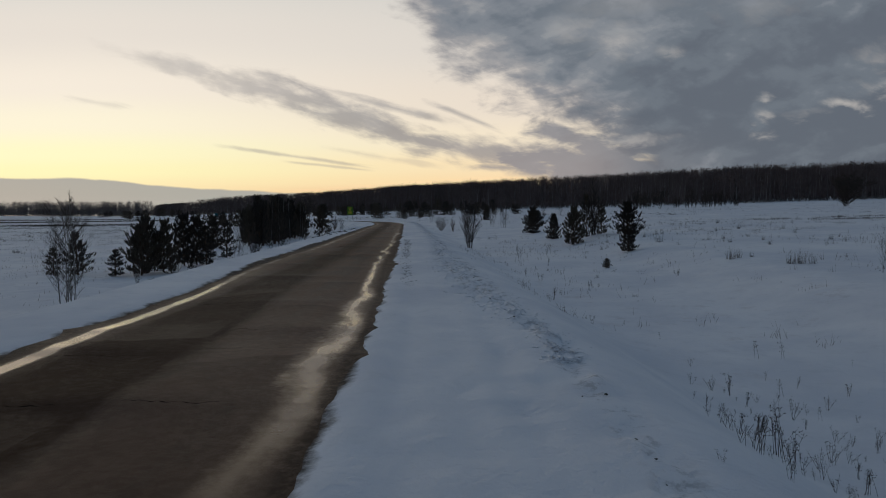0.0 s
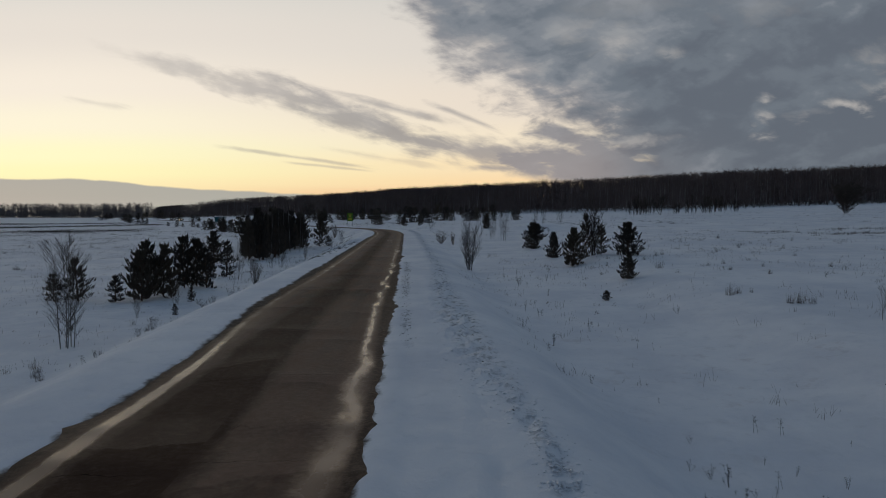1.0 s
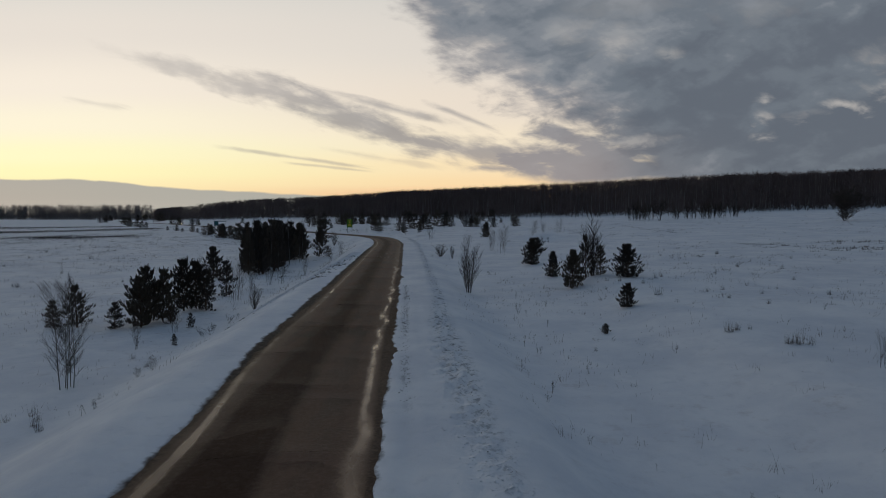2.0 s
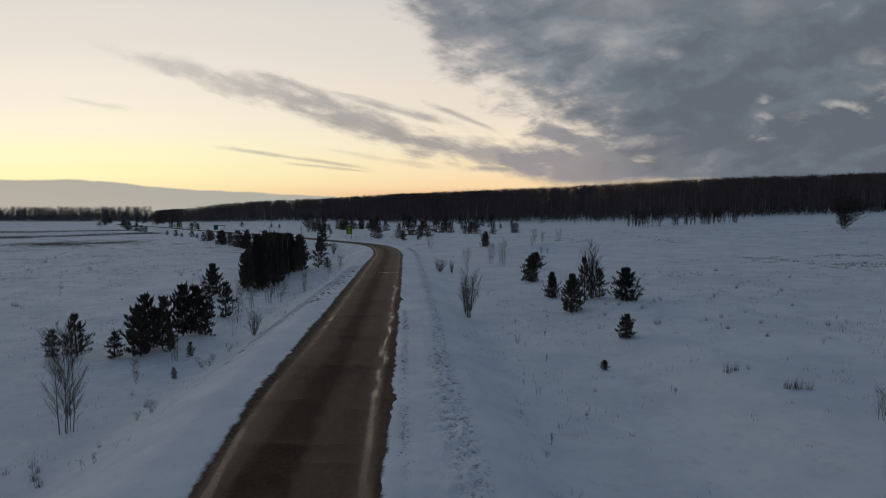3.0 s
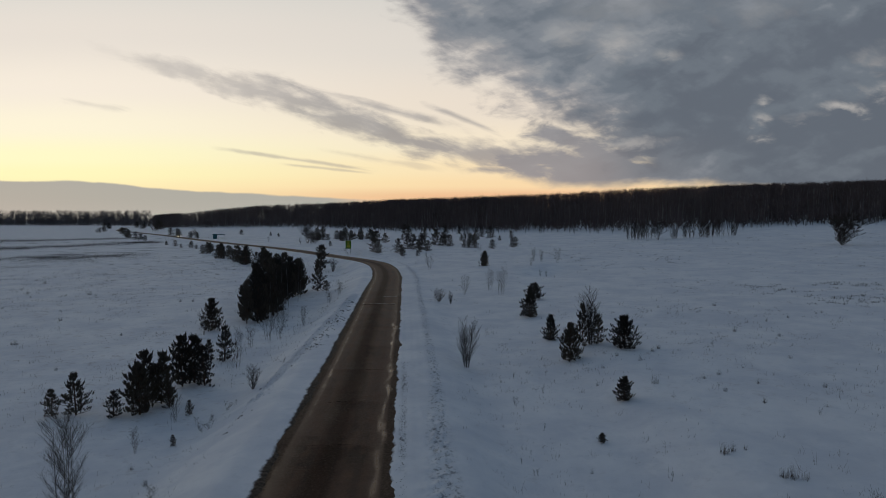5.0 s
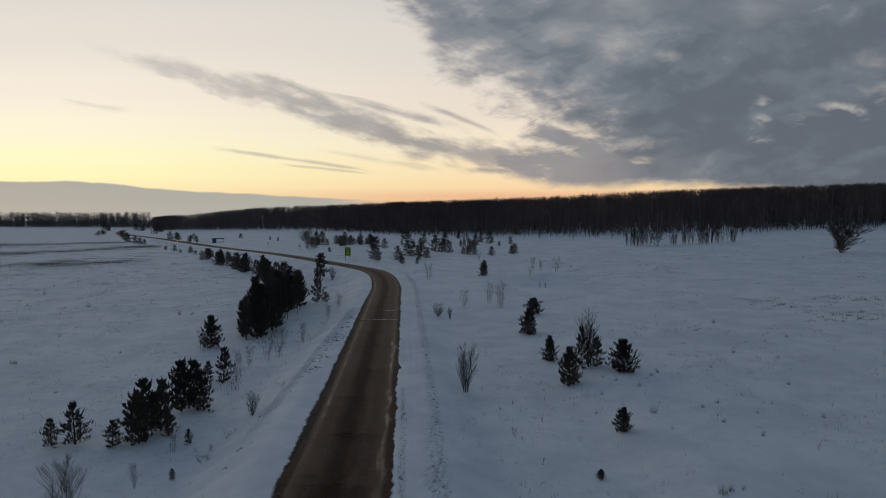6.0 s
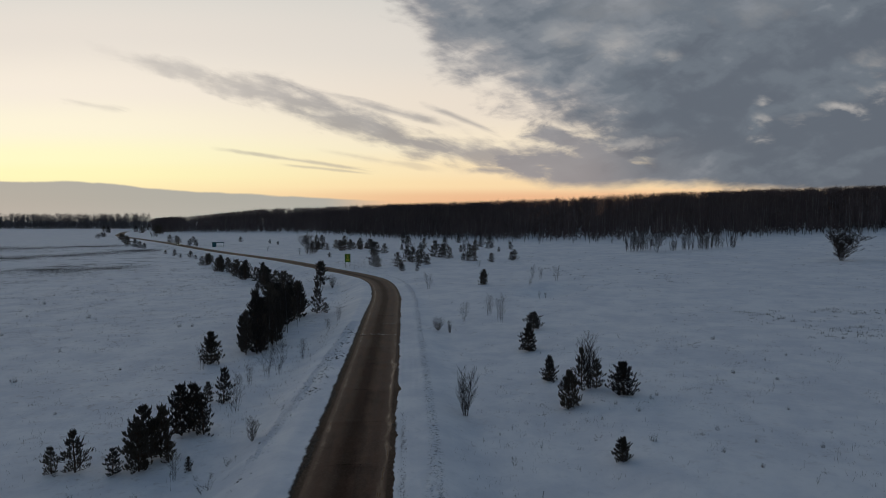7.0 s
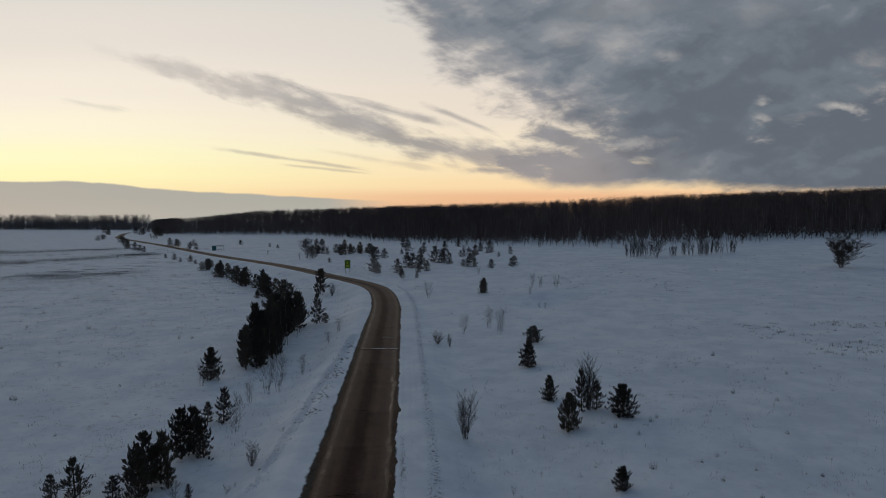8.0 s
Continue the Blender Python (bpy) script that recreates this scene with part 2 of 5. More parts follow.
def verge_material():
    """Ploughed snow beside the road: grit where tyres ran, a dirty rim along the asphalt."""
    m = snow_material("verge_snow", False)
    t = m.node_tree
    b = t.nodes["Principled BSDF"]
    clean = b.inputs["Base Color"].links[0].from_socket
    uv = t.nodes.new("ShaderNodeUVMap").outputs[0]
    sep = t.nodes.new("ShaderNodeSeparateXYZ")
    t.links.new(uv, sep.inputs[0])
    s, run = Sum(t, sep.outputs[0]), Sum(t, sep.outputs[1])
    co = t.nodes.new("ShaderNodeTexCoord").outputs["Object"]
    ragged = noise_at(t, co, 1.3, 5, 0.7) - 0.5
    left = (s * -1.0).ramp(-0.5, 0.5)
    reach = run.ramp(72, 92) * 0.20 + left * run.ramp(78, 92) * (run * -1.0).ramp(-190, -160) * 0.26 + 2.90
    rim = (s.op("ABSOLUTE") + ragged * 0.55 + (noise_at(t, co, 7.0, 5, 0.7) - 0.5) * 0.12 + (noise_at(t, co, 0.35, 4, 0.6) - 0.5) * 0.6 - reach).ramp(0.12, -0.10)
    fine = noise_at(t, co, 5.0, 5, 0.75)
    patchy = noise_at(t, co, 0.10, 3).ramp(0.40, 0.56)
    rut = ((s - 3.72 + ragged * 0.15).op("ABSOLUTE") * -1.0).ramp(-0.34, -0.04) * run.ramp(76, 86) * (run * -1.0).ramp(-118, -104)
    drawn = t.nodes.new("ShaderNodeMapping")
    drawn.inputs["Scale"].default_value = (1.0, 0.35, 1.0)
    t.links.new(uv, drawn.inputs["Vector"])
    grit = noise_at(t, drawn.outputs[0], 3.4, 6, 0.75).ramp(0.46, 0.60) * rut * patchy * 0.9
    wide = run.ramp(72, 86)
    trodden = run.ramp(69, 80) * (run * -1.0).ramp(-108, -94)
    rut_two = ((s - 6.18 + trodden * 0.35 + ragged * 0.4).op("ABSOLUTE") / (wide * 0.25 + 0.35 + trodden * 0.40) * -1.0).ramp(-1.0, -0.2)
    # shade among the snow lumps, painted as dark patches along this strip
    clods = noise_at(t, co, 3.2, 5, 0.75).ramp(0.49, 0.64) * rut_two * (wide * 0.5 + 0.4)
    left_foot = ((s + 7.1 - (run - 114.0).op("MAXIMUM", -30.0) * 0.065 + ragged * 0.9).op("ABSOLUTE") * -1.0).ramp(-0.55, -0.05) * (run * -1.0).ramp(-160, -146)
    trod = noise_at(t, co, 4.5, 5, 0.75).ramp(0.56, 0.66) * left_foot * noise_at(t, co, 0.25, 3).ramp(0.42, 0.58) * 0.7
    dirt_and_shade = grit.op("MAXIMUM", clods).op("MAXIMUM", trod)
    col = mixed(t, dirt_and_shade * 0.85, clean, (0.05, 0.05, 0.055))
    col = mixed(t, rim, col, mixed(t, fine.ramp(0.4, 0.65), (0.030, 0.021, 0.016), (0.10, 0.072, 0.055)))
    t.links.new(col, b.inputs["Base Color"])
    return m


def asphalt_material():
    m = bpy.data.materials.new("wet_asphalt")
    m.use_nodes = True
    t = m.node_tree
    b = t.nodes["Principled BSDF"]
    uv = t.nodes.new("ShaderNodeUVMap").outputs[0]
    sep = t.nodes.new("ShaderNodeSeparateXYZ")
    t.links.new(uv, sep.inputs[0])
    s, run = Sum(t, sep.outputs[0]), Sum(t, sep.outputs[1])
    co = t.nodes.new("ShaderNodeTexCoord").outputs["Object"]
    stretch = t.nodes.new("ShaderNodeMapping")
    stretch.inputs["Scale"].default_value = (1.0, 0.16, 1.0)
    t.links.new(uv, stretch.inputs["Vector"])
    wheel = noise_at(t, stretch.outputs[0], 1.1, 4, 0.55)
    coarse = noise_at(t, co, 0.45, 5, 0.6)
    stone = noise_at(t, co, 60.0, 4, 0.7)
    mottle = noise_at(t, co, 7.0, 6, 0.75)
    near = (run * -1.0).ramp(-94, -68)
    col = mixed(t, (wheel * 0.6 + coarse * 0.4).ramp(0.40, 0.60), (0.026, 0.0150, 0.0105), (0.088, 0.046, 0.030))
    lane = (s + 0.02).ramp(-0.05, 0.05) * 3.0
    along = run * 0.17 + (noise_at(t, co, 0.06, 3) - 0.5) * 2.4 + (coarse - 0.5) * 0.14 + (wheel - 0.5) * 0.10 + lane * 1.12
    cell = along.op("FLOOR")
    into = along - cell
    # heave shading painted in: a dark band before each seam, a paler one after
    seam_shade = into.ramp(0.70, 0.98) * (into * -1.0).ramp(-1.0, -0.985)
    seam_sheen = (into * -1.0).ramp(-0.30, -0.02)
    white = t.nodes.new("ShaderNodeTexWhiteNoise")
    white.noise_dimensions = "1D"
    t.links.new((cell * 1.37 + lane * 2.1).socket, white.inputs["W"])
    slab = Sum(t, white.outputs["Value"])
    col = mixed(t, slab * 0.22, col, (0.098, 0.049, 0.031))
    # the darker, smoother track in the left-hand lane, drifting to the crown farther on
    track = (s + 0.85 - run.ramp(78, 96) * 0.65 + (coarse - 0.5) * 0.7 + (wheel - 0.5) * 0.6).op("ABSOLUTE")
    dark = (track * -1.0).ramp(-1.40, near * -0.65 - 0.25)
    dark = dark * (near * 0.14 + 0.78)
    lane_left = (s * -1.0 + (coarse - 0.5) * 1.6 + (wheel - 0.5) * 1.2 + (mottle - 0.5) * 0.5).ramp(-0.75, 0.55)
    dark = dark.op("MAXIMUM", lane_left * near * 0.78)
    seam_shade = seam_shade * (near * 0.25 + 0.2) * noise_at(t, co, 0.5, 3).ramp(0.35, 0.6)
    dark = dark.op("MAXIMUM", seam_shade) * (seam_sheen * near * -0.12 + 1.0)
    col = mixed(t, dark * 0.88, col, (0.024, 0.0125, 0.0092))
    col = mixed(t, mottle.ramp(0.50, 0.72) * 0.4, col, (0.110, 0.060, 0.041))
    col = mixed(t, (stone - 0.5).ramp(0.05, 0.25) * 0.25, col, (0.11, 0.08, 0.06))
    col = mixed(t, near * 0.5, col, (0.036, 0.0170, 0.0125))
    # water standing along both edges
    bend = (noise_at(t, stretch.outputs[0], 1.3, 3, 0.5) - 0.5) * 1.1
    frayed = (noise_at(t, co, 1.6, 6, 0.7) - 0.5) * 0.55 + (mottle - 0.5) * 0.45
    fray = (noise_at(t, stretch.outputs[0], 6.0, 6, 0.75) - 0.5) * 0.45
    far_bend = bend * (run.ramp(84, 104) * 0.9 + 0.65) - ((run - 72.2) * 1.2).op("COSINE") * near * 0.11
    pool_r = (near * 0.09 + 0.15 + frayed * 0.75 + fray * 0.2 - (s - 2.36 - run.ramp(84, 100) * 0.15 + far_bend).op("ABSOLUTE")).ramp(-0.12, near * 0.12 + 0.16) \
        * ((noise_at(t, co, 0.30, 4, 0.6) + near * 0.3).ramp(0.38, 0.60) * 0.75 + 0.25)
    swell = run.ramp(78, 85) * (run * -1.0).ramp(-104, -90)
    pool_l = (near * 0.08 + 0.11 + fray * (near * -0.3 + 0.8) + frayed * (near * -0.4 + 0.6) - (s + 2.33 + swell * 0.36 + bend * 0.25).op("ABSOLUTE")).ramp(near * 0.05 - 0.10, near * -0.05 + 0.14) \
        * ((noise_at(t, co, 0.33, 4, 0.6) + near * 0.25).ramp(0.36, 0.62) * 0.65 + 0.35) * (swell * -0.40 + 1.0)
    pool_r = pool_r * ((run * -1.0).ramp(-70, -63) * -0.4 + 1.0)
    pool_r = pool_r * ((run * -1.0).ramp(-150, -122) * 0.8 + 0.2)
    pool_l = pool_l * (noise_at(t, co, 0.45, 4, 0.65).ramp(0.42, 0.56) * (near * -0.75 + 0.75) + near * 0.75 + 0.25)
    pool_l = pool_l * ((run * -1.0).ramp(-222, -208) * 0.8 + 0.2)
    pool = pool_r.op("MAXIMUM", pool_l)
    silt = (s.op("ABSOLUTE") + frayed * 0.6 + bend * 0.3).ramp(1.6, 2.5) * (near * -0.3 + 0.75)
    col = mixed(t, silt, col, (0.165, 0.108, 0.074))
    col = mixed(t, (run + (coarse - 0.5) * 1.2).ramp(93.6, 94.4) * 0.35 * (dark * -1.0 + 1.0), col, (0.108, 0.060, 0.043))
    mud = (s.op("ABSOLUTE") + frayed * 0.35).ramp(2.55, 2.78) * (pool * -1.0 + 1.0)
    col = mixed(t, mud * 0.75, col, mixed(t, mottle.ramp(0.4, 0.65), (0.040, 0.026, 0.019), (0.105, 0.068, 0.048)))
    # silt brown, saturated to hold the pools' golden sky reflection in the colour
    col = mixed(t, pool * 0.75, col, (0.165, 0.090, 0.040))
    t.links.new(col, b.inputs["Base Color"])
    damp = wheel * 0.22 + coarse * 0.16 + 0.46
    rough = damp * (pool * -1.0 + 1.0) + pool * 0.16
    t.links.new(rough.socket, b.inputs["Roughness"])
    # warms the reflected sky: a red-brown tint painted into every reflection
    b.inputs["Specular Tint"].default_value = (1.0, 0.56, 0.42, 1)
    t.links.new((((slab * 0.05 + seam_sheen * 0.28 + mottle.ramp(0.42, 0.62) * 0.16 + 0.19) * near * (run.ramp(63, 73) * 0.8 + 0.2) + slab * 0.06 + mottle.ramp(0.42, 0.62) * 0.12 + 0.07) * (dark.op("MAXIMUM", mud * 0.7) * -0.99 + 1.0) * (pool * -1.0 + 1.0) + pool * (pool_r * near * 0.11 + near * 0.01 + 0.09)).socket, b.inputs["Specular IOR Level"])
    n = t.nodes.new("ShaderNodeBump")
    n.inputs["Distance"].default_value = 0.016
    t.links.new(((pool * -1.0 + 1.0) * 0.55).socket, n.inputs["Strength"])
    t.links.new((stone + noise_at(t, co, 9.0, 4) * 0.8).socket, n.inputs["Height"])
    t.links.new(n.outputs[0], b.inputs["Normal"])
    return m


SNOW = snow_material("field_snow", True)
VERGE = verge_material()
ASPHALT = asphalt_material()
CRACK = surface("crack_tar", (0.006, 0.005, 0.005), (0.014, 0.011, 0.010), 0.9, 2, 30, spec=0.0)
NEEDLE = surface("pine_needles", (0.054, 0.042, 0.034), (0.110, 0.086, 0.062), 0.6, 2.0, 20, 0, per_piece=0.5)
PINE_BARK = surface("pine_bark", (0.06, 0.04, 0.03), (0.16, 0.10, 0.065), 0.9, 3, 25, 0.5)
TWIG = surface("bare_twigs", (0.040, 0.030, 0.026), (0.10, 0.075, 0.06), 0.85, 3, 20, 0, per_piece=0.4)
BIRCH = surface("birch_bark", (0.10, 0.09, 0.085), (0.42, 0.40, 0.37), 0.8, 1.2, 7, 0.2)
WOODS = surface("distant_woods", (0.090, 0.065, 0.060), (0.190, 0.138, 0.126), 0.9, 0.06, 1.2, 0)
# paler than the nearer wood: distance haze painted into the twig colour
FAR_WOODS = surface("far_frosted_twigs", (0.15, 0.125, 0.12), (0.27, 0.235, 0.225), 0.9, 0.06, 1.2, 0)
WOODS_TRUNK = surface("distant_trunks", (0.06, 0.05, 0.048), (0.36, 0.32, 0.30), 0.85, 0.05, 0.6, 0)
DRY = surface("dry_stalks", (0.045, 0.033, 0.024), (0.12, 0.085, 0.06), 0.85, 0.6, 15, 0)
WEED = surface("dead_weed", (0.030, 0.024, 0.020), (0.085, 0.062, 0.045), 0.85, 2, 20, 0)
STEEL = surface("grey_steel", (0.20, 0.20, 0.21), (0.34, 0.34, 0.34), 0.5, 2, 30, 0.1, metal=0.6)
# ---- the lie of the land ----
ROAD_LINE = [(-2.9, -60), (-4.1, 0), (-4.4, 13), (-5.0, 22), (-5.5, 29), (-6.0, 38), (-6.5, 47), (-7.3, 61),
             (-8.3, 78), (-9.4, 96), (-10.4, 112), (-11.4, 128), (-13.0, 143), (-15.5, 158), (-19.4, 171),
             (-26.2, 184), (-34.6, 197), (-45, 214), (-62, 240), (-81, 265), (-101, 290), (-131, 331),
             (-174, 393), (-232, 473), (-295, 562), (-328, 626), (-392, 765), (-430, 900), (-470, 1300)]


def smooth_line(pts, step):
    """Catmull-Rom through pts, cut into even steps."""
    p = np.array(pts, float)
    p = np.vstack([2 * p[0] - p[1], p, 2 * p[-1] - p[-2]])
    out = []
    for i in range(1, len(p) - 2):
        for u in np.linspace(0, 1, 24, endpoint=False):
            a, b, c, d = p[i - 1], p[i], p[i + 1], p[i + 2]
            out.append(0.5 * (2 * b + (c - a) * u + (2 * a - 5 * b + 4 * c - d) * u * u + (3 * b - a - 3 * c + d) * u ** 3))
    out.append(p[-2])
    out = np.array(out)
    run = np.concatenate([[0], np.cumsum(np.hypot(*np.diff(out, axis=0).T))])
    n = int(run[-1] / step)
    at = np.linspace(0, run[-1], n)
    return np.stack([np.interp(at, run, out[:, 0]), np.interp(at, run, out[:, 1])], 1)


ROAD = smooth_line(ROAD_LINE, 3.0)


def road_side(x, y):
    """How far a point lies to the right of the road's middle (metres)."""
    x, y = np.asarray(x, float), np.asarray(y, float)
    shape = np.broadcast(x, y).shape
    q = np.stack([np.broadcast_to(x, shape).ravel(), np.broadcast_to(y, shape).ravel()], 1)
    best, side = np.full(len(q), 1e9), np.zeros(len(q))
    for a, b in zip(ROAD[:-1], ROAD[1:]):
        ab = b - a
        u = np.clip(((q - a) @ ab) / (ab @ ab), 0, 1)
        off = q - a - u[:, None] * ab
        d = np.hypot(off[:, 0], off[:, 1])
        near = d < best
        cross = ab[1] * (q[:, 0] - a[0]) - ab[0] * (q[:, 1] - a[1])
        best = np.where(near, d, best)
        side = np.where(near, np.sign(cross), side)
    return (best * side).reshape(shape)


def step01(a, b, v):
    u = np.clip((v - a) / (b - a), 0, 1)
    return u * u * (3 - 2 * u)


def waves(x, y, size, seed):
    """Soft uneven waves of about that size, between -1 and 1."""
    r = np.random.RandomState(seed)
    out = 0
    for k in range(7):
        a, ph = r.uniform(0, 6.28), r.uniform(0, 6.28)
        f = 6.28 / size * r.uniform(0.6, 1.7)
        out = out + np.sin((x * math.cos(a) + y * math.sin(a)) * f + ph)
    return out / 4.0


def road_z(y):
    return 0.004 * np.clip(y, -60, 420)


def open_z(x, y, s):
    """The fields either side of the road, before the road's bank."""
    left = -2.2 + 0.006 * (np.minimum(y, 700) - 40)
    right = -1.45 + 0.02 * (np.clip(y, -40, 900) - 15) + 0.03 * (np.clip(x, -500, 500) - 5)
    right = right + 0.85 * step01(10.5, 16.5, x) * (1 - step01(62, 115, y))
    w = step01(-6, 10, s)
    pit = np.exp(-((x - 22.5) / 4.5) ** 2 - ((y - 131) / 5.0) ** 2) - 0.7 * np.exp(-((x - 24) / 6.0) ** 2 - ((y - 144) / 4.0) ** 2)
    return left * (1 - w) + right * w - 1.3 * pit


def ground_z(x, y):
    x, y = np.asarray(x, float), np.asarray(y, float)
    s = road_side(x, y)
    field = open_z(x, y, s) + 0.09 * waves(x, y, 23, 1) + 0.014 * waves(x, y, 5, 2)
    bank = np.where(s > 0, 1 - step01(6.6, 10.5, s), 1 - step01(4.6, 11.5, -s))
    return field * (1 - bank) + road_z(y) * bank

# ---- mesh tools ----
class Geo:
    """Corners and faces, gathered piece by piece."""

    def __init__(self):
        self.v, self.f = [], []

    def face(self, *pts):
        k = len(self.v)
        self.v += [tuple(p) for p in pts]
        self.f.append(tuple(range(k, k + len(pts))))

    def tube(self, pts, radii, sides=4, cap=True):
        """A tapered round bar along pts."""
        rings, k0 = len(pts), len(self.v)
        for i, p in enumerate(pts):
            p = Vector(p)
            way = (Vector(pts[min(i + 1, rings - 1)]) - Vector(pts[max(i - 1, 0)]))
            way = way.normalized() if way.length > 1e-9 else Vector((0, 0, 1))
            a = way.cross(Vector((0.31, 0.95, 0.12)))
            if a.length < 1e-3:
                a = way.cross(Vector((1, 0, 0)))
            a.normalize()
            b = way.cross(a)
            for j in range(sides):
                ang = 6.2832 * j / sides
                self.v.append(tuple(p + (a * math.cos(ang) + b * math.sin(ang)) * radii[i]))
        for i in range(rings - 1):
            for j in range(sides):
                n = (j + 1) % sides
                self.f.append((k0 + i * sides + j, k0 + i * sides + n, k0 + (i + 1) * sides + n, k0 + (i + 1) * sides + j))
        if cap:
            self.f.append(tuple(k0 + (rings - 1) * sides + j for j in range(sides)))

    def spike(self, a, b, r):
        """A thin three-sided needle from a to b."""
        a, b = Vector(a), Vector(b)
        way = (b - a).normalized()
        p = way.cross(Vector((0.31, 0.2, 0.93)))
        p = p.normalized() if p.length > 1e-3 else Vector((1, 0, 0))
        q = way.cross(p)
        k = len(self.v)
        for ang in (0, 2.094, 4.189):
            self.v.append(tuple(a + (p * math.cos(ang) + q * math.sin(ang)) * r))
        self.v.append(tuple(b))
        self.f += [(k, k + 1, k + 3), (k + 1, k + 2, k + 3), (k + 2, k, k + 3)]

    def blade(self, a, b, wide, turn):
        """One thin leaf-like blade from a to b."""
        a, b = Vector(a), Vector(b)
        way = b - a
        p = way.cross(Vector((math.cos(turn), math.sin(turn), math.sin(turn * 3.1) * 0.7)))
        p = p.normalized() * wide if p.length > 1e-6 else Vector((wide, 0, 0))
        k = len(self.v)
        self.v += [tuple(a - p), tuple(a + p), tuple(b)]
        self.f.append((k, k + 1, k + 2))

    def box(self, lo, hi):
        k = len(self.v)
        for z in (lo[2], hi[2]):
            self.v += [(lo[0], lo[1], z), (hi[0], lo[1], z), (hi[0], hi[1], z), (lo[0], hi[1], z)]
        for f in ((3, 2, 1, 0), (4, 5, 6, 7), (0, 1, 5, 4), (1, 2, 6, 5), (2, 3, 7, 6), (3, 0, 4, 7)):
            self.f.append(tuple(k + i for i in f))

    def mesh(self, name, material, smooth=False):
        me = bpy.data.meshes.new(name)
        me.from_pydata(self.v, [], self.f)
        me.materials.append(material)
        if smooth:
            me.polygons.foreach_set("use_smooth", [True] * len(me.polygons))
        me.update()
        return me


def part(name, geo, material, parent, label="", smooth=False):
    """One mesh object under a thing or a part."""
    me = geo if isinstance(geo, bpy.types.Mesh) else geo.mesh(name, material, smooth)
    ob = new(name, me)
    ob.parent = parent
    return tagged(ob, label) if label else ob


def big_mesh(name, verts, faces, material, smooth=False):
    """A mesh out of number arrays; faces all have as many corners."""
    me = bpy.data.meshes.new(name)
    verts, faces = np.asarray(verts, np.float32), np.asarray(faces, np.int32)
    me.vertices.add(len(verts))
    me.vertices.foreach_set("co", verts.ravel())
    n = faces.shape[1]
    me.loops.add(faces.size)
    me.loops.foreach_set("vertex_index", faces.ravel())
    me.polygons.add(len(faces))
    me.polygons.foreach_set("loop_start", np.arange(0, faces.size, n, dtype=np.int32))
    me.polygons.foreach_set("loop_total", np.full(len(faces), n, np.int32))
    if smooth:
        me.polygons.foreach_set("use_smooth", np.ones(len(faces), bool))
    me.update(calc_edges=True)
    me.validate()
    me.materials.append(material)
    return me


def grid_faces(rows, cols):
    a = (np.arange(rows - 1)[:, None] * cols + np.arange(cols - 1)[None, :]).ravel()
    return np.stack([a, a + 1, a + cols + 1, a + cols], 1)


def ground_at(x, y):
    return float(ground_z(x, y))

# ---- the ground: one sheet of snow out to the skyline ----
def spread(lo, hi, fine_lo, fine_hi, fine, grow):
    out = list(np.arange(fine_lo, fine_hi, fine))
    d, a = fine, out[-1]
    while a < hi:
        d *= grow
        a += d
        out.append(a)
    d, a = fine, fine_lo
    while a > lo:
        d *= grow
        a -= d
        out.insert(0, a)
    return np.array(out)


gx = spread(-3200, 3200, -34, 30, 0.55, 1.06)
gy = spread(-300, 4200, 3, 70, 0.6, 1.035)
X, Y = np.meshgrid(gx, gy)
SIDE = road_side(X, Y)
Z = ground_z(X, Y)
Z = Z + 0.016 * waves(X, Y, 2.1, 5) * step01(6, 9, np.abs(SIDE)) * step01(160, 60, Y)
Z = Z - 0.05 * step01(8.3, 7.6, np.abs(SIDE)) - 0.11 * step01(7.2, 6.2, np.abs(SIDE))
ground = new("ground", big_mesh("ground", np.stack([X.ravel(), Y.ravel(), Z.ravel()], 1), grid_faces(len(gy), len(gx)), SNOW, True))
tagged(ground, "snow-covered open field with dry stubble showing", "ground", kind="structure")

# ---- the road ----
mid = smooth_line(ROAD_LINE, 0.25)
run = np.concatenate([[0], np.cumsum(np.hypot(*np.diff(mid, axis=0).T))])
keep = [0]
while keep[-1] < len(mid) - 2:
    d = max(mid[keep[-1]][1], 0)
    keep.append(min(keep[-1] + max(1, int(d / 30)), len(mid) - 1))
mid, run = mid[keep], run[keep]
tan = np.gradient(mid, axis=0)
tan /= np.hypot(*tan.T)[:, None]
nor = np.stack([tan[:, 1], -tan[:, 0]], 1)


def band(name, offsets, heights, material):
    """A strip along the road: offsets to the right (columns), heights(s, run, y) over the road."""
    s = np.asarray(offsets, float)
    px = mid[:, 0:1] + nor[:, 0:1] * s
    py = mid[:, 1:2] + nor[:, 1:2] * s
    S2, R2 = np.broadcast_to(s, px.shape), np.broadcast_to(run[:, None], px.shape)
    pz = heights(S2, R2, px, py)
    me = big_mesh(name, np.stack([px.ravel(), py.ravel(), pz.ravel()], 1), grid_faces(*px.shape), material, True)
    uv = me.uv_layers.new(name="UVMap")
    idx = np.empty(len(me.loops), np.int32)
    me.loops.foreach_get("vertex_index", idx)
    flat = np.stack([S2.ravel(), R2.ravel()], 1)[idx]
    uv.data.foreach_set("uv", flat.astype(np.float32).ravel())
    return new(name, me)


HEAVES = [3.6, 7.3, 10.05, 12.0, 15.7, 22.0, 27.5, 34.0, 42.0, 51, 60.7, 71, 80, 88.7, 97, 106, 118, 131]


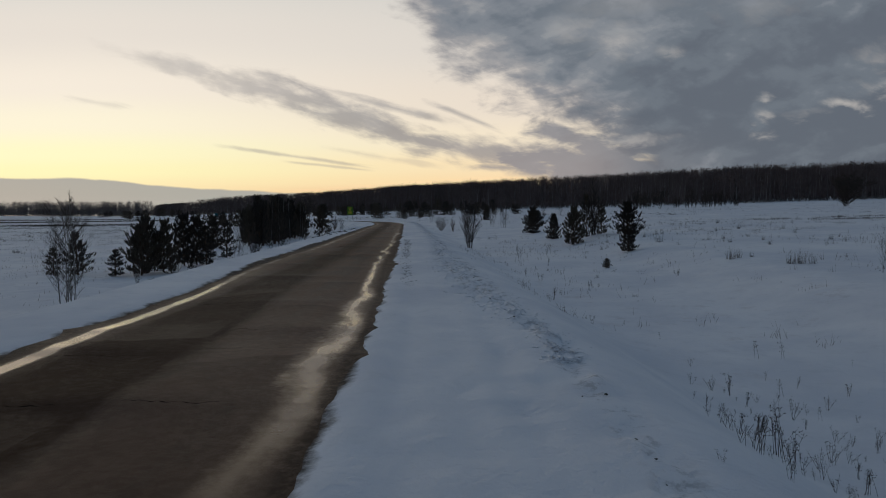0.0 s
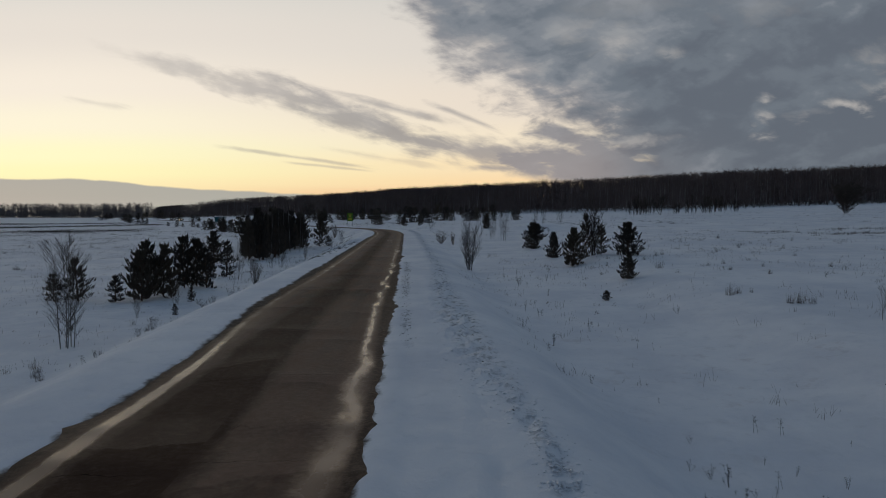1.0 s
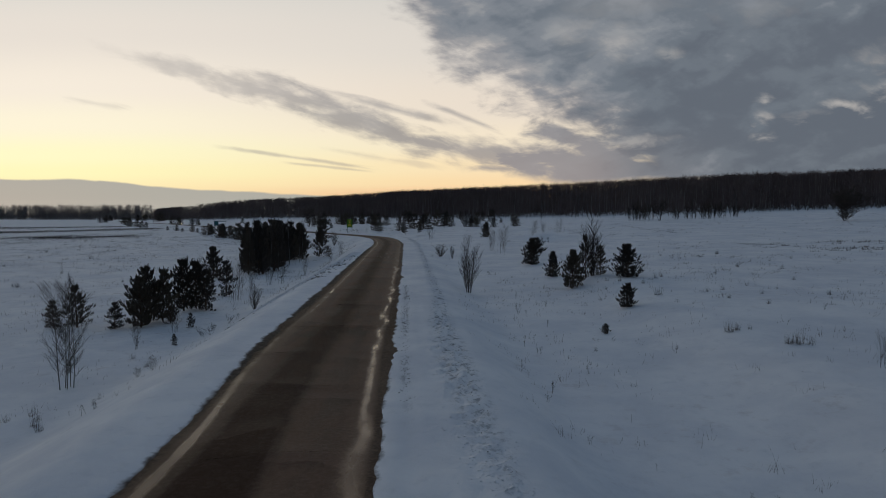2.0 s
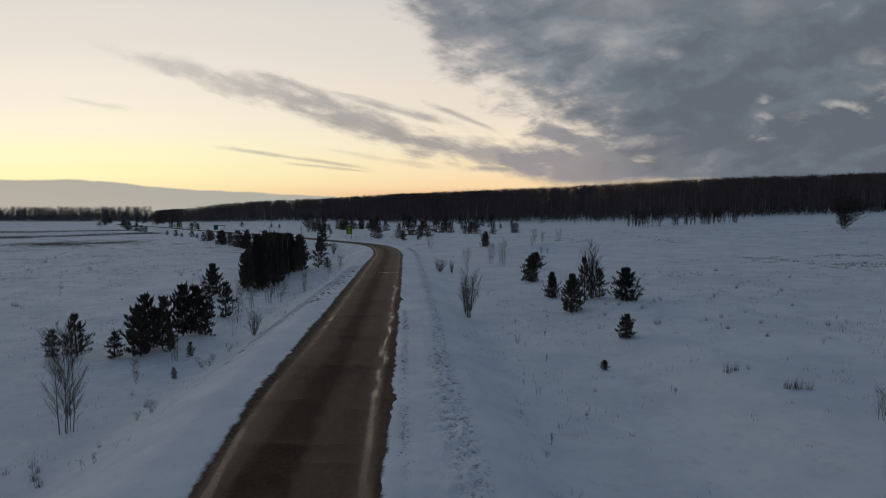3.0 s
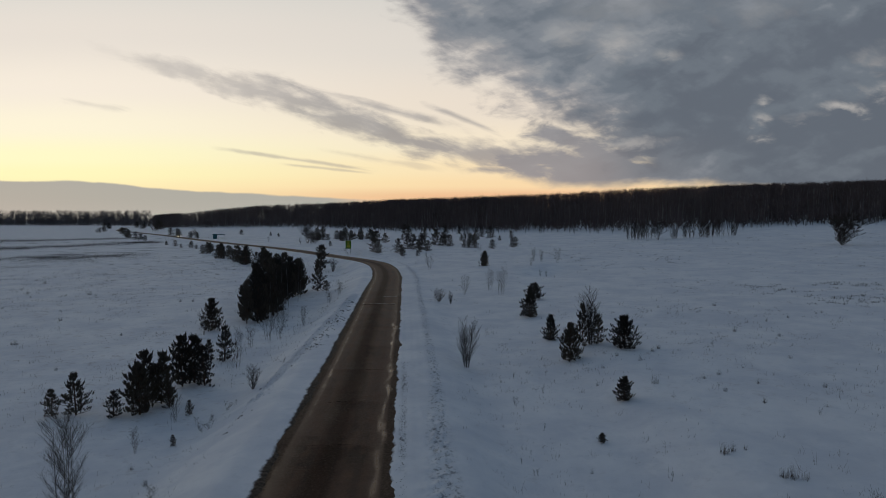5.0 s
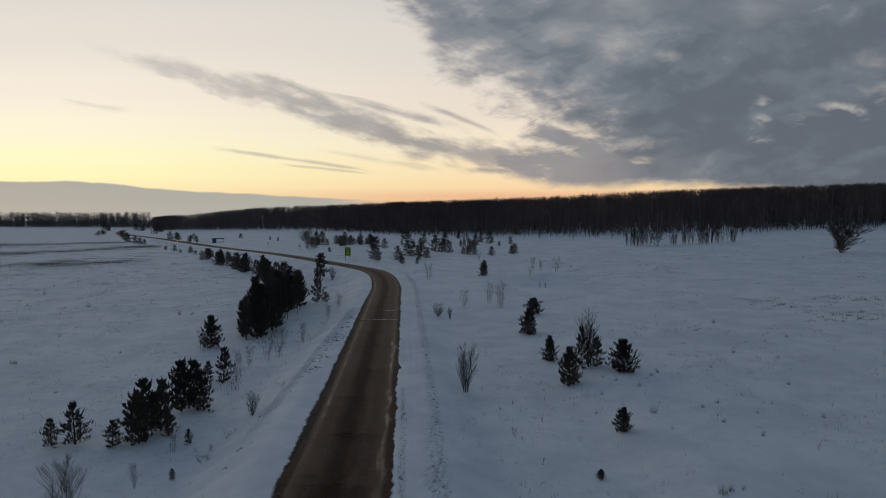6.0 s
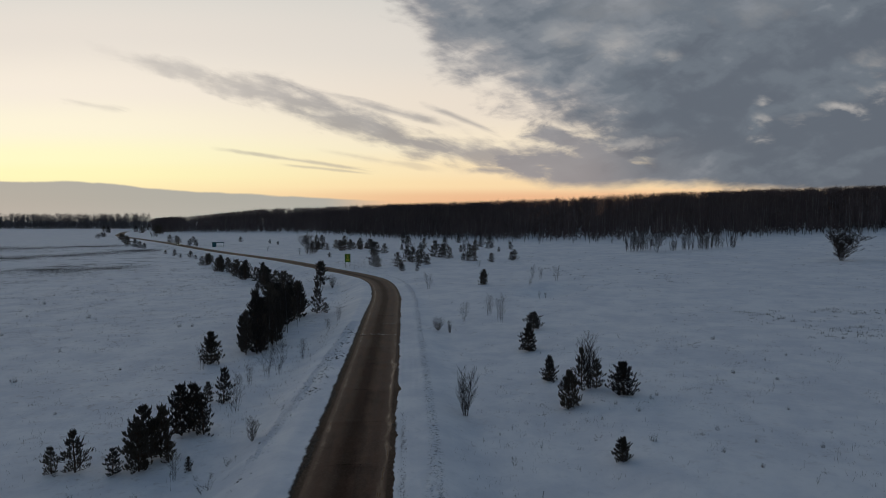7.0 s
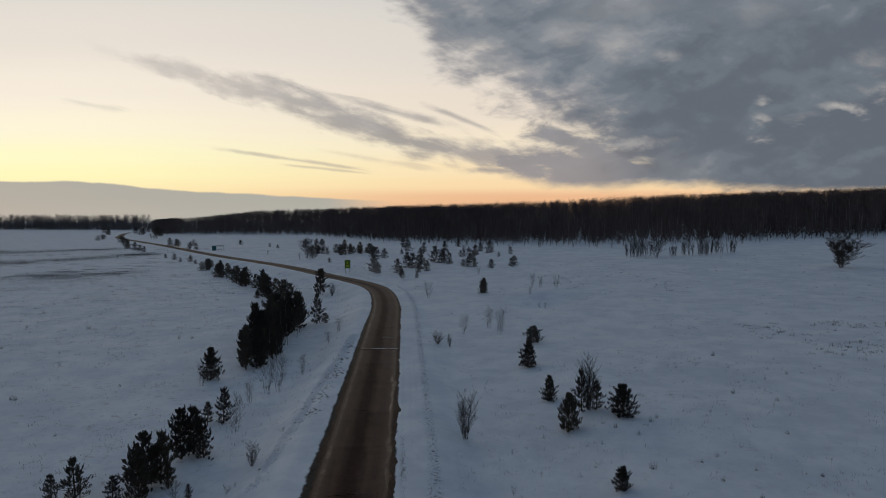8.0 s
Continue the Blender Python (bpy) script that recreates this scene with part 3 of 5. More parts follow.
def road_top(s, r, x, y):
    z = road_z(y) + 0.035 * (1 - (s / 3.0) ** 2)
    for i, h in enumerate(HEAVES):
        skew = 0.09 * math.sin(i * 2.3)
        d = y - h - skew * s
        lane = 0.6 + 0.4 * np.sin(s * 1.1 + i * 1.7)
        z = z + lane * 0.070 * np.where(d < 0, np.exp(np.minimum(d, 0) / 0.45), np.exp(-np.maximum(d, 0) / 1.3))
    return z + 0.008 * waves(x, y, 2.6, 11)


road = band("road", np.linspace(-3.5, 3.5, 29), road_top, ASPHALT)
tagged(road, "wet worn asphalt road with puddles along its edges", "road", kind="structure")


def verge_top(s, r, x, y):
    a = np.abs(s)
    calm = 0.35 + 0.65 * step01(12, 30, y)
    ragged = calm * (0.17 * waves(x, y, 15, 23) + 0.13 * waves(x, y, 5.3, 24) + 0.07 * waves(x, y, 1.9, 21) + 0.06 * waves(x, y, 0.75, 22))
    z = road_z(y) - 0.07 + 0.16 * step01(2.75, 3.7, a + ragged + 0.12 + 0.3 * step01(34, 10, y)) + 0.05 * step01(3.7, 5.5, a)
    right = s > 0
    for at, wide, deep in ((3.72, 0.22, 0.035), (4.6, 0.16, 0.03), (5.2, 0.2, 0.03)):
        z = z - np.where(right, deep * np.exp(-((s - at - 0.1 * waves(x, y, 9, 31)) / wide) ** 2), 0)
    trod = step01(9, 20, y) * step01(48, 34, y)
    wide = 0.32 + 0.22 * step01(9, 22, y) + 0.35 * trod
    rough = np.exp(-((s - 6.18 + 0.35 * trod - 0.15 * waves(x, y, 6, 32)) / wide) ** 2) + np.exp(-((s + 5.6) / 0.8) ** 2) * 0.4
    z = z + rough * (0.080 * np.clip(waves(x, y, 0.55, 33), -1, 1) + 0.08 * np.clip(waves(x, y, 1.3, 34), -0.5, 1))
    z = z + 0.012 * waves(x, y, 0.8, 35)
    hollow = np.clip(waves(x, y, 1.1, 36) - 0.30, 0, 1) * np.exp(-((s - 5.4) / 1.0) ** 2) * step01(26, 12, y)
    z = z - 0.11 * hollow
    z = z + np.where(right, 0.20 * np.exp(-((s - 6.3) / 0.55) ** 2) * step01(105, 135, y) * step01(215, 180, y), 0)
    out = step01(7.9, 8.4, a)
    edge = ground_z(x, y)
    fall = np.where(right, step01(6.0, 7.3, a), step01(4.4, 6.0, a))
    z = z * (1 - fall) + (edge + 0.02) * fall
    return z - out * 0.06


for name, cols in (("snow_verge", np.linspace(2.5, 8.4, 38)), ("snow_verge", -np.linspace(8.4, 2.5, 30))):
    tagged(band(name, cols, verge_top, VERGE), "ploughed snow verge with grit and a dirty rim", "verge", kind="structure")


# cracks and seams across the asphalt
crack_random = random.Random(12)


def crack(y0, s0, s1, wide, material=CRACK, name="crack"):
    i = int(np.argmin(np.abs(mid[:, 1] - y0)))
    n = 24
    geo = Geo()
    left, right = [], []
    off = 0.0
    for k in range(n):
        s = s0 + (s1 - s0) * k / (n - 1)
        off = off * 0.9 + crack_random.uniform(-0.045, 0.045)
        half = wide * (0.15 + 1.1 * crack_random.random() ** 2) * math.sin(math.pi * (k + 0.6) / (n + 0.2)) ** 0.5
        for side, row in ((-1, left), (1, right)):
            x = mid[i, 0] + nor[i, 0] * s + tan[i, 0] * (off + side * half)
            y = mid[i, 1] + nor[i, 1] * s + tan[i, 1] * (off + side * half)
            row.append((x, y, float(road_top(np.float64(s), 0, x, y)) + 0.006 + 0.0003 * max(y0 - 20, 0)))
    for k in range(n - 1):
        geo.face(left[k], left[k + 1], right[k + 1], right[k])
    part(name, geo, material, road)


for y0, s0, s1, wide in ((3.6, -1.2, 0.8, 0.012), (7.25, -1.9, -0.2, 0.014), (7.3, 0.34, 1.6, 0.012), (9.85, -2.05, -0.38, 0.014), (10.15, 0.03, 2.0, 0.012),
                         (12.0, 0.15, 0.85, 0.014), (15.6, -2.2, -0.6, 0.014), (15.8, 0.3, 1.9, 0.014), (22.0, 0.2, 2.1, 0.018), (27.5, -2.2, -0.6, 0.02),
                         (34.0, -2.4, 1.8, 0.03), (42.0, -1.6, 1.3, 0.045), (51, 0.2, 2.0, 0.04), (60.7, -1.4, 0.2, 0.05), (71, -2.0, 1.6, 0.05),
                         (88.6, -2.9, 2.9, 0.17), (92.5, 0.4, 2.8, 0.08), (106, -2.0, 1.9, 0.08)):
    crack(y0, s0, s1, wide)
crack(89.1, -2.9, 2.9, 0.13, SNOW, "ice_strip")
crack(97.5, 0.2, 2.9, 0.09, SNOW, "ice_strip")

# ---- how the plants are made ----
NEEDLE_LONG = 0.034      # of a pine one metre high


def pine_meshes(seed, whorls, wide, dense, tufts, needles, fat, bare=0.0, full=1.0):
    """A young pine one metre high: trunk, limbs and needles as three meshes."""
    r = random.Random(seed)
    trunk, limbs, green = Geo(), Geo(), Geo()
    lean = (r.uniform(-0.03, 0.03), r.uniform(-0.03, 0.03))
    stem = [(lean[0] * u * u + 0.008 * math.sin(u * 7 + seed), lean[1] * u * u, u * 0.97 - 0.03) for u in np.linspace(0, 1, 6)]
    trunk.tube(stem, [0.020 * (1 - u * 0.85) + 0.002 for u in np.linspace(0, 1, 6)], 6)

    def shoot(p, way, long, needle, count):
        """An upturned shoot set with needles all round, like a bottle brush."""
        p, way = Vector(p), Vector(way).normalized()
        a = way.cross(Vector((0.3, 0.8, 0.5))).normalized()
        b = way.cross(a)
        for k in range(count):
            q, ang = (k + r.random()) / count, r.uniform(0, 6.283)
            out = way * r.uniform(0.6, 1.1) + (a * math.cos(ang) + b * math.sin(ang)) * r.uniform(0.35, 0.95)
            start = p + way * long * q
            green.blade(start, start + out.normalized() * needle * r.uniform(0.75, 1.2) * (1.1 - 0.35 * q), fat * needle, r.uniform(0, 6.28))

    for w in range(whorls):
        u = 0.06 + bare + (0.92 - bare) * (w / (whorls - 1)) ** 0.95 + r.uniform(-0.02, 0.02)
        base = Vector((lean[0] * u * u, lean[1] * u * u, u * 0.97 - 0.03))
        q0 = (u - bare) / (1 - bare)
        reach = wide * (0.10 + 0.90 * max(0, 1 - max(0, q0) ** full) ** 0.90) * (0.62 + 0.38 * min(1, q0 * 4.5))
        turn = r.uniform(0, 6.283)
        count = max(3, round(dense * (1.0 if u < 0.75 else 0.7)))
        for k in range(count):
            ang = turn + 6.283 * k / count + r.uniform(-0.35, 0.35)
            long = reach * r.uniform(0.45, 1.3)
            base = Vector((lean[0] * u * u, lean[1] * u * u, min(0.95, max(0.03, u + r.uniform(-0.055, 0.055))) * 0.97 - 0.03))
            rise = r.uniform(-0.40, 0.35) + 0.75 * u
            flat = Vector((math.cos(ang), math.sin(ang), 0))
            pts = [base + flat * long * q + Vector((0, 0, long * (rise * 0.5 * q + 0.26 * min(1, u * 2.5) * q * q))) for q in (0, 0.35, 0.7, 1.0)]
            if tufts > 7 or fat < 0.3:
                limbs.tube(pts, [0.007, 0.0055, 0.004, 0.002], 3)
            else:
                limbs.spike(pts[0], pts[3], 0.006)
            for j in range(tufts):
                q = 0.22 + 0.78 * (j + r.uniform(0, 1)) / tufts
                i = min(2, int(q * 3))
                f = q * 3 - i
                p = pts[i].lerp(pts[i + 1], min(f, 1))
                side = Vector((-flat.y, flat.x, 0)) * r.uniform(-1, 1)
                off = (side * 0.42 + flat * r.uniform(0, 0.15) + Vector((0, 0, r.uniform(-0.10, 0.36)))) * long * (1.2 - q)
                tip = p + off
                if off.length > 0.03 and fat < 0.3:
                    limbs.spike(p, tip, 0.003)
                way = flat * 0.45 + side * 0.4 + Vector((0, 0, r.uniform(0.35, 1.5)))
                shoot(tip, way, r.uniform(0.045, 0.085), NEEDLE_LONG, needles)
            way = (pts[3] - pts[2]).normalized() * 0.5 + Vector((0, 0, r.uniform(0.5, 1.1)))
            shoot(pts[3], way, r.uniform(0.07, 0.11), NEEDLE_LONG, needles)
    for j in range(4):
        ang = j * 1.9 + seed
        shoot((lean[0], lean[1], 0.84 + 0.03 * (j % 2)), (math.cos(ang) * 0.35, math.sin(ang) * 0.35, 1), 0.10, NEEDLE_LONG, needles)
    shoot((lean[0], lean[1], 0.88), (0, 0, 1), 0.15, NEEDLE_LONG, needles + 6)
    return trunk.mesh("trunk", PINE_BARK, True), limbs.mesh("bough", PINE_BARK), green.mesh("foliage", NEEDLE)


PINE_KINDS = {
    "bushy": [pine_meshes(s, 10, 0.44, 10, 9, 28, 0.22, 0.0, 1.15) for s in (3, 4, 5)],
    "tall": [pine_meshes(s, 10, 0.26, 7, 7, 12, 0.32, 0.10, 1.4) for s in (6, 7)],
    "loose": [pine_meshes(s, 8, 0.35, 7, 7, 22, 0.20, 0.04, 1.2) for s in (8, 9)],
    "dense": [pine_meshes(s, 9, 0.35, 9, 9, 24, 0.25, 0.06, 2.2) for s in (13, 14)],
    "grove": [pine_meshes(s, 10, 0.30, 7, 7, 10, 0.38, 0.06, 1.6) for s in (15, 16, 17)],
    "far": [pine_meshes(s, 8, 0.37, 7, 5, 7, 0.60, 0.0, 1.3) for s in (10, 11, 12)],
}
pine_random = random.Random(77)


def thing(name, meshes, x, y, size, label, category, group="", turn=None, sink=0.05, spread_xy=1.0, kind=""):
    """An Empty on the ground at (x, y) with one part for each mesh."""
    ob = new(name)
    turn = pine_random.uniform(0, 360) if turn is None else turn
    ob.matrix_basis = pose(x, y, ground_at(x, y) - sink, pine_random.uniform(-2, 2), pine_random.uniform(-2, 2), turn) \
        @ Matrix.Diagonal((size * spread_xy, size * spread_xy, size, 1))
    for me in meshes:
        part(me.name.split(".")[0], me, None, ob)
    return tagged(ob, label, category, group, kind)


def pine(x, y, high, kind, label, group="", spread_xy=1.0):
    return thing("pine_tree", pine_random.choice(PINE_KINDS[kind]), x, y, high, label, "pine tree", group, None, 0.06 * high * 0.3, spread_xy)


def bare_meshes(seed, stems, spread_, levels, forks, fork_from, thin, bark, lean=0.0, taper=0.62, upright=0.55, radius=0.012, curl=0.10, reach=0.46, oval=False, foot=0.06):
    """A leafless shrub or young tree one metre high: a mesh for each stem, and one of twigs."""
    r = random.Random(seed)
    trunks, twigs = [], Geo()

    def grow(p, way, long, rad, level):
        pts = [Vector(p)]
        d = Vector(way).normalized()
        for _ in range(4):
            d = (d + Vector((r.uniform(-1, 1), r.uniform(-1, 1), r.uniform(-0.3, 0.6))) * 0.10 + Vector((0, 0, curl))).normalized()
            pts.append(pts[-1] + d * long / 4)
        radii = [rad * (1 - 0.8 * i / 4) for i in range(5)]
        if level == 0:
            trunks.append(Geo())
            trunks[-1].tube(pts, radii, 5)
        elif level < levels - 1:
            twigs.tube(pts[::2], radii[::2], 3)
        else:
            twigs.spike(pts[0], pts[4], max(rad, thin))
        if level + 1 < levels:
            n = forks if level == 0 else max(2, int(forks * 0.6))
            for k in range(n):
                q = fork_from + (0.98 - fork_from) * (k + r.uniform(0, 1)) / n if level == 0 else 0.15 + 0.8 * (k + r.uniform(0, 1)) / n
                i = min(3, int(q * 4))
                at = pts[i].lerp(pts[i + 1], q * 4 - i)
                ang = r.uniform(0, 6.283)
                out = Vector((math.cos(ang), math.sin(ang), 0))
                way2 = (out * (1 - upright) + d * upright + Vector((0, 0, 0.25))).normalized()
                grow(at, way2, long * (reach if level == 0 else 0.5) * r.uniform(0.6, 1.15) * ((1.15 - 0.55 * q) if not oval or level else 0.25 + 0.9 * math.sin(3.1416 * min(0.97, q)) ** 0.8), rad * taper * 0.6, level + 1)

    for k in range(stems):
        ang = 6.283 * k / stems + r.uniform(-0.5, 0.5)
        far_out = r.uniform(0.15 if oval else 0.3, 1.0)
        out = Vector((math.cos(ang), math.sin(ang), 0)) * spread_ * far_out
        grow(out * foot + Vector((0, 0, -0.04)), out + Vector((lean, 0, 1)), r.uniform(0.8, 1.0) * (1.05 - 0.42 * far_out if oval and stems > 8 else 1.0) if stems > 1 else 1.0, radius * r.uniform(0.7, 1.1), 0)
    return (*(g.mesh("stem", bark, True) for g in trunks), twigs.mesh("crown", TWIG))


SHRUBS = {
    "birch": [bare_meshes(s, 5, 0.10, 3, 26, 0.12, 0.0008, BIRCH, 0.0, 0.42, 0.46, 0.0048, 0.03, 0.27, True, 0.9) for s in (21, 22)],
    "bush": [bare_meshes(s, 10, 0.48, 3, 11, 0.10, 0.0034, TWIG, 0.0, 0.6, 0.45, 0.008, 0.06, 0.34, True) for s in (23, 24)],
    "fan": [bare_meshes(s, 10, 0.17, 3, 16, 0.10, 0.0016, TWIG, 0.0, 0.6, 0.42, 0.0050, 0.10, 0.30, True, 0.25) for s in (25, 26)],
    "sprig": [bare_meshes(s, 5, 0.16, 3, 14, 0.12, 0.0015, TWIG, 0.0, 0.6, 0.42, 0.0042, 0.04, 0.30, True, 0.6) for s in (27, 28, 29)],
    "willow": [bare_meshes(s, 6, 1.0, 4, 15, 0.08, 0.0048, TWIG, 0.05, 0.75, 0.24, 0.014, -0.055, 0.62, True) for s in (33,)],
    "thicket": [bare_meshes(s, 10, 0.11, 3, 16, 0.10, 0.0042, TWIG, 0.0, 0.6, 0.46, 0.0065, 0.03, 0.26, True, 3.0) for s in (35, 36)],
    "crooked": [bare_meshes(s, 5, 0.8, 4, 12, 0.2, 0.0024, TWIG, 0.10, 0.75, 0.25, 0.010, -0.02, 0.5, True) for s in (31, 32)],
    "edge": [bare_meshes(s, 1, 0.05, 3, 16, 0.38, 0.0024, BIRCH, 0.05, 0.5, 0.55, 0.013, 0.05, 0.24) for s in (41, 42, 43, 44)],
}


def shrub(name, x, y, high, kind, label, category, group="", spread_xy=1.0):
    return thing(name, pine_random.choice(SHRUBS[kind]), x, y, high, label, category, group, None, 0.02, spread_xy)


# ---- pines by the road ----
for x, y, h, k, w, label in [
        (17.5, 57.7, 3.2, "bushy", 1.06, "broad young pine standing alone in the snow"),
        (13.3, 43.7, 1.75, "bushy", 1.05, "small bushy young pine in open snow"),
        (11.6, 79.4, 3.5, "bushy", 0.92, "young pine with open upturned branches in snow"),
        (14.3, 92.4, 2.6, "dense", 1.5, "low round young pine in the snow"),
        (11.8, 65.3, 2.8, "bushy", 0.80, "narrow dense young pine in the snow"),
        (12.1, 56.5, 3.6, "bushy", 0.80, "dense young pine in front of a bare birch"),
        (14.2, 60.4, 4.4, "loose", 0.62, "thin young pine beside a bare birch"),
        (15.6, 60.1, 3.0, "loose", 0.85, "small thin pine beside a bare birch"),
        (10.5, 148.5, 3.8, "bushy", 0.85, "single young pine on the snow slope"),
        (10.0, 37.1, 0.6, "bushy", 1.2, "tiny pine seedling poking from the snow")]:
    pine(x, y, h, k, label, "pines in the right-hand field", w)
for x, y, h, k, w, label in [
        (-28.0, 46.6, 3.4, "loose", 1.0, "young pine with spreading upturned branches behind bare saplings"),
        (-29.6, 46.2, 2.2, "loose", 1.0, "small pine beside a taller pine"),
        (-23.2, 46.8, 4.0, "dense", 0.86, "broad dense young pine below the road bank"),
        (-23.7, 48.8, 4.6, "dense", 0.78, "tall dense young pine in a clump"),
        (-22.8, 49.6, 4.3, "dense", 0.70, "dense dark young pine in a clump"),
        (-21.7, 48.6, 2.4, "loose", 0.8, "thin young pine at the edge of a clump"),
        (-24.9, 46.2, 2.1, "loose", 1.15, "small low pine leaning at the edge of a clump"),
        (-23.1, 54.3, 4.7, "dense", 0.70, "tall young pine with a bare lower trunk"),
        (-22.4, 55.4, 4.4, "dense", 0.72, "dense young pine below the road bank"),
        (-21.2, 54.6, 3.8, "loose", 0.85, "young pine with a visible trunk"),
        (-30.4, 81.0, 4.4, "bushy", 0.78, "conical young pine alone in the field"),
        (-22.7, 63.8, 3.9, "loose", 0.8, "open-branched young pine by the bank"),
        (-24.4, 63.8, 2.3, "loose", 1.0, "small open-branched pine by the bank"),
        (-19.4, 46.9, 1.2, "loose", 1.0, "knee-high pine in the snow"),
        (-17.8, 40.4, 0.8, "loose", 1.0, "tiny pine poking from the snow")]:
    pine(x, y, h, k, label, "pines below the left bank", w)
grove = random.Random(5)
for i in range(34):
    u = (i + grove.random()) / 34
    y = 86 + 36 * u
    x = -29.2 + 4.2 * grove.random() - 2.2 * u
    high = grove.uniform(4.6, 7.8) * (0.86 if u < 0.1 else 1.0)
    pine(x, y, high, grove.choice(("tall", "grove", "grove")), "tall dark pine in a dense grove", "pines of the grove", grove.uniform(0.55, 0.85))
for x, y, h in ((-27.4, 86.0, 5.4), (-25.9, 87.6, 5.0)):
    pine(x, y, h, "grove", "low-branched pine at the end of the grove", "pines of the grove", 0.75)
pine(-24.8, 122.6, 6.4, "loose", "open-branched pine at the end of the grove", "pines of the grove", 0.75)
pine(-23.2, 123.4, 2.2, "loose", "small pine near the grove", "pines of the grove", 1.2)
pine(-33.2, 168.5, 7.2, "tall", "dense pine beyond the grove", "pines of the grove", 1.2)
pine(-47.7, 158.7, 2.4, "tall", "small pine out in the field", "pines along the far road", 1.3)
pine(-44.5, 158.0, 3.6, "tall", "small pine out in the field", "pines along the far road", 1.2)
for i in range(34):
    u = i / 33
    x, y = -37 - 62 * u + grove.uniform(-3, 3), 150 + 106 * u + grove.uniform(-3, 3)
    pine(x, y, grove.uniform(4.4, 6.8) * (1 - 0.35 * u), "far", "dark young pine in a row along the road", "pines along the far road", grove.uniform(0.9, 1.3))
for x, y, h in ((-140.8, 312.5, 2.6), (-130.8, 300.2, 3.8), (-122, 286, 2.2), (-117.2, 286, 3.9), (-110.7, 275.7, 2.4),
                (-179.8, 406, 6.5), (-174, 402, 6.0), (-170.4, 397, 5.5), (-150.4, 366, 4.8), (-147, 367, 4.4), (-140.5, 352, 2.5), (-133.4, 407, 4.2),
                (-252, 482, 7), (-236, 455, 7), (-217, 422.5, 7), (-205, 400, 6.6), (-190, 380, 6.3), (-183, 372, 5), (-176.4, 363.3, 4.2),
                (-424, 770, 8), (-400, 735, 8), (-370, 681, 7.2), (-369, 740, 9), (-350, 720, 9), (-333, 680, 8.5), (-383, 800, 7.5),
                (-318, 684, 11), (-300, 650, 11), (-283, 617, 11)):
    pine(x, y, h * 0.82, "far", "dark pine beside the distant road", "pines along the far road", 1.35)

# young pines before the wood
for x, y, h in ((-22.7, 206, 6.2), (-20.4, 200, 4.6), (-14.2, 200, 5.6), (-12.5, 192, 3.6), (-11.6, 186, 3.2), (-9.8, 214, 6.4), (-12.0, 218, 6.6), (-6.6, 210, 6.0),
                (-7.2, 200, 4.0), (-4.5, 203, 4.4), (-2.1, 234, 7.6), (0.6, 230, 6.2), (3.2, 226, 5.2), (-7.1, 184.7, 2.0), (11, 228, 4.4), (8.0, 215, 3.0), (9.6, 212, 3.8), (11.8, 211, 3.6),
                (17.1, 206, 3.7), (24.5, 211, 3.6), (26.0, 214, 4.2), (-45.3, 249, 2.4), (-46.3, 286, 5.6), (-43, 292, 5.2), (-39, 296, 6.4), (-34, 290, 6), (-30, 270, 5.4),
                (-27, 255, 6.4), (-24, 262, 5.0), (-45.6, 308, 5), (18.6, 284, 5.2), (22, 272, 6.4), (15, 262, 5.5), (8.4, 256, 3.4), (9.3, 320, 5.2), (-60, 300, 5), (-64, 330, 7), (-70, 345, 6.5),
                (-78, 352, 6), (-16, 300, 6.5), (-8, 290, 5.5), (2, 285, 6.0), (-104, 372, 3), (-95, 356, 2.6), (30, 262, 4.0), (-52, 330, 6), (-20, 330, 7)):
    pine(x, y, h * 0.86, "far", "dark young pine before the birch wood", "pines before the wood", pine_random.uniform(1.0, 1.4))

row = random.Random(19)
for i in range(13):
    u = (i + row.uniform(0.1, 0.9)) / 13
    pine(-66 + 34 * u, 304 - 10 * u + row.uniform(-6, 6), row.uniform(2.6, 5.0), "far", "dark young pine at the foot of the wood", "pines before the wood", row.uniform(1.1, 1.5))
for i in range(9):
    pine(row.uniform(-24, 30), row.uniform(236, 300), row.uniform(2.0, 4.6), "far", "dark young pine at the foot of the wood", "pines before the wood", row.uniform(1.0, 1.4))

# ---- bare shrubs and saplings ----
for x, y, h in ((-25.2, 89, 7.0), (-25.0, 93, 7.4), (-25.4, 97, 7.2), (-25.6, 102, 7.6), (-25.4, 108, 7.0), (-26.4, 114, 7.4), (-27.4, 86, 6.2)):
    shrub("birch_tree", x, y, h, "edge", "slender leafless birch before the pine grove", "birch tree", "birches at the grove", 0.6)
shrub("birch_sapling", -18.6, 30.1, 6.0, "birch", "leafless birch saplings in one clump below the bank", "sapling")
shrub("birch_sapling", 14.9, 60.4, 6.2, "fan", "leafless bushy birch among young pines", "sapling", "", 1.1)
shrub("bare_bush", -15.8, 51.2, 2.4, "bush", "bare round bush on the road bank", "bush")
shrub("bare_bush", 2.4, 55.0, 5.6, "fan", "tall leafless bush with fanned stems", "bush", "", 1.0)
shrub("bare_bush", -0.3, 94.2, 2.4, "bush", "dark tangled bare bush at the ditch", "bush", "", 1.7)
shrub("bare_bush", 1.5, 92.2, 2.2, "fan", "thin bare bush at the ditch", "bush")
shrub("bare_bush", -29.3, 165, 4.2, "bush", "bare round bush beside the pines", "bush")
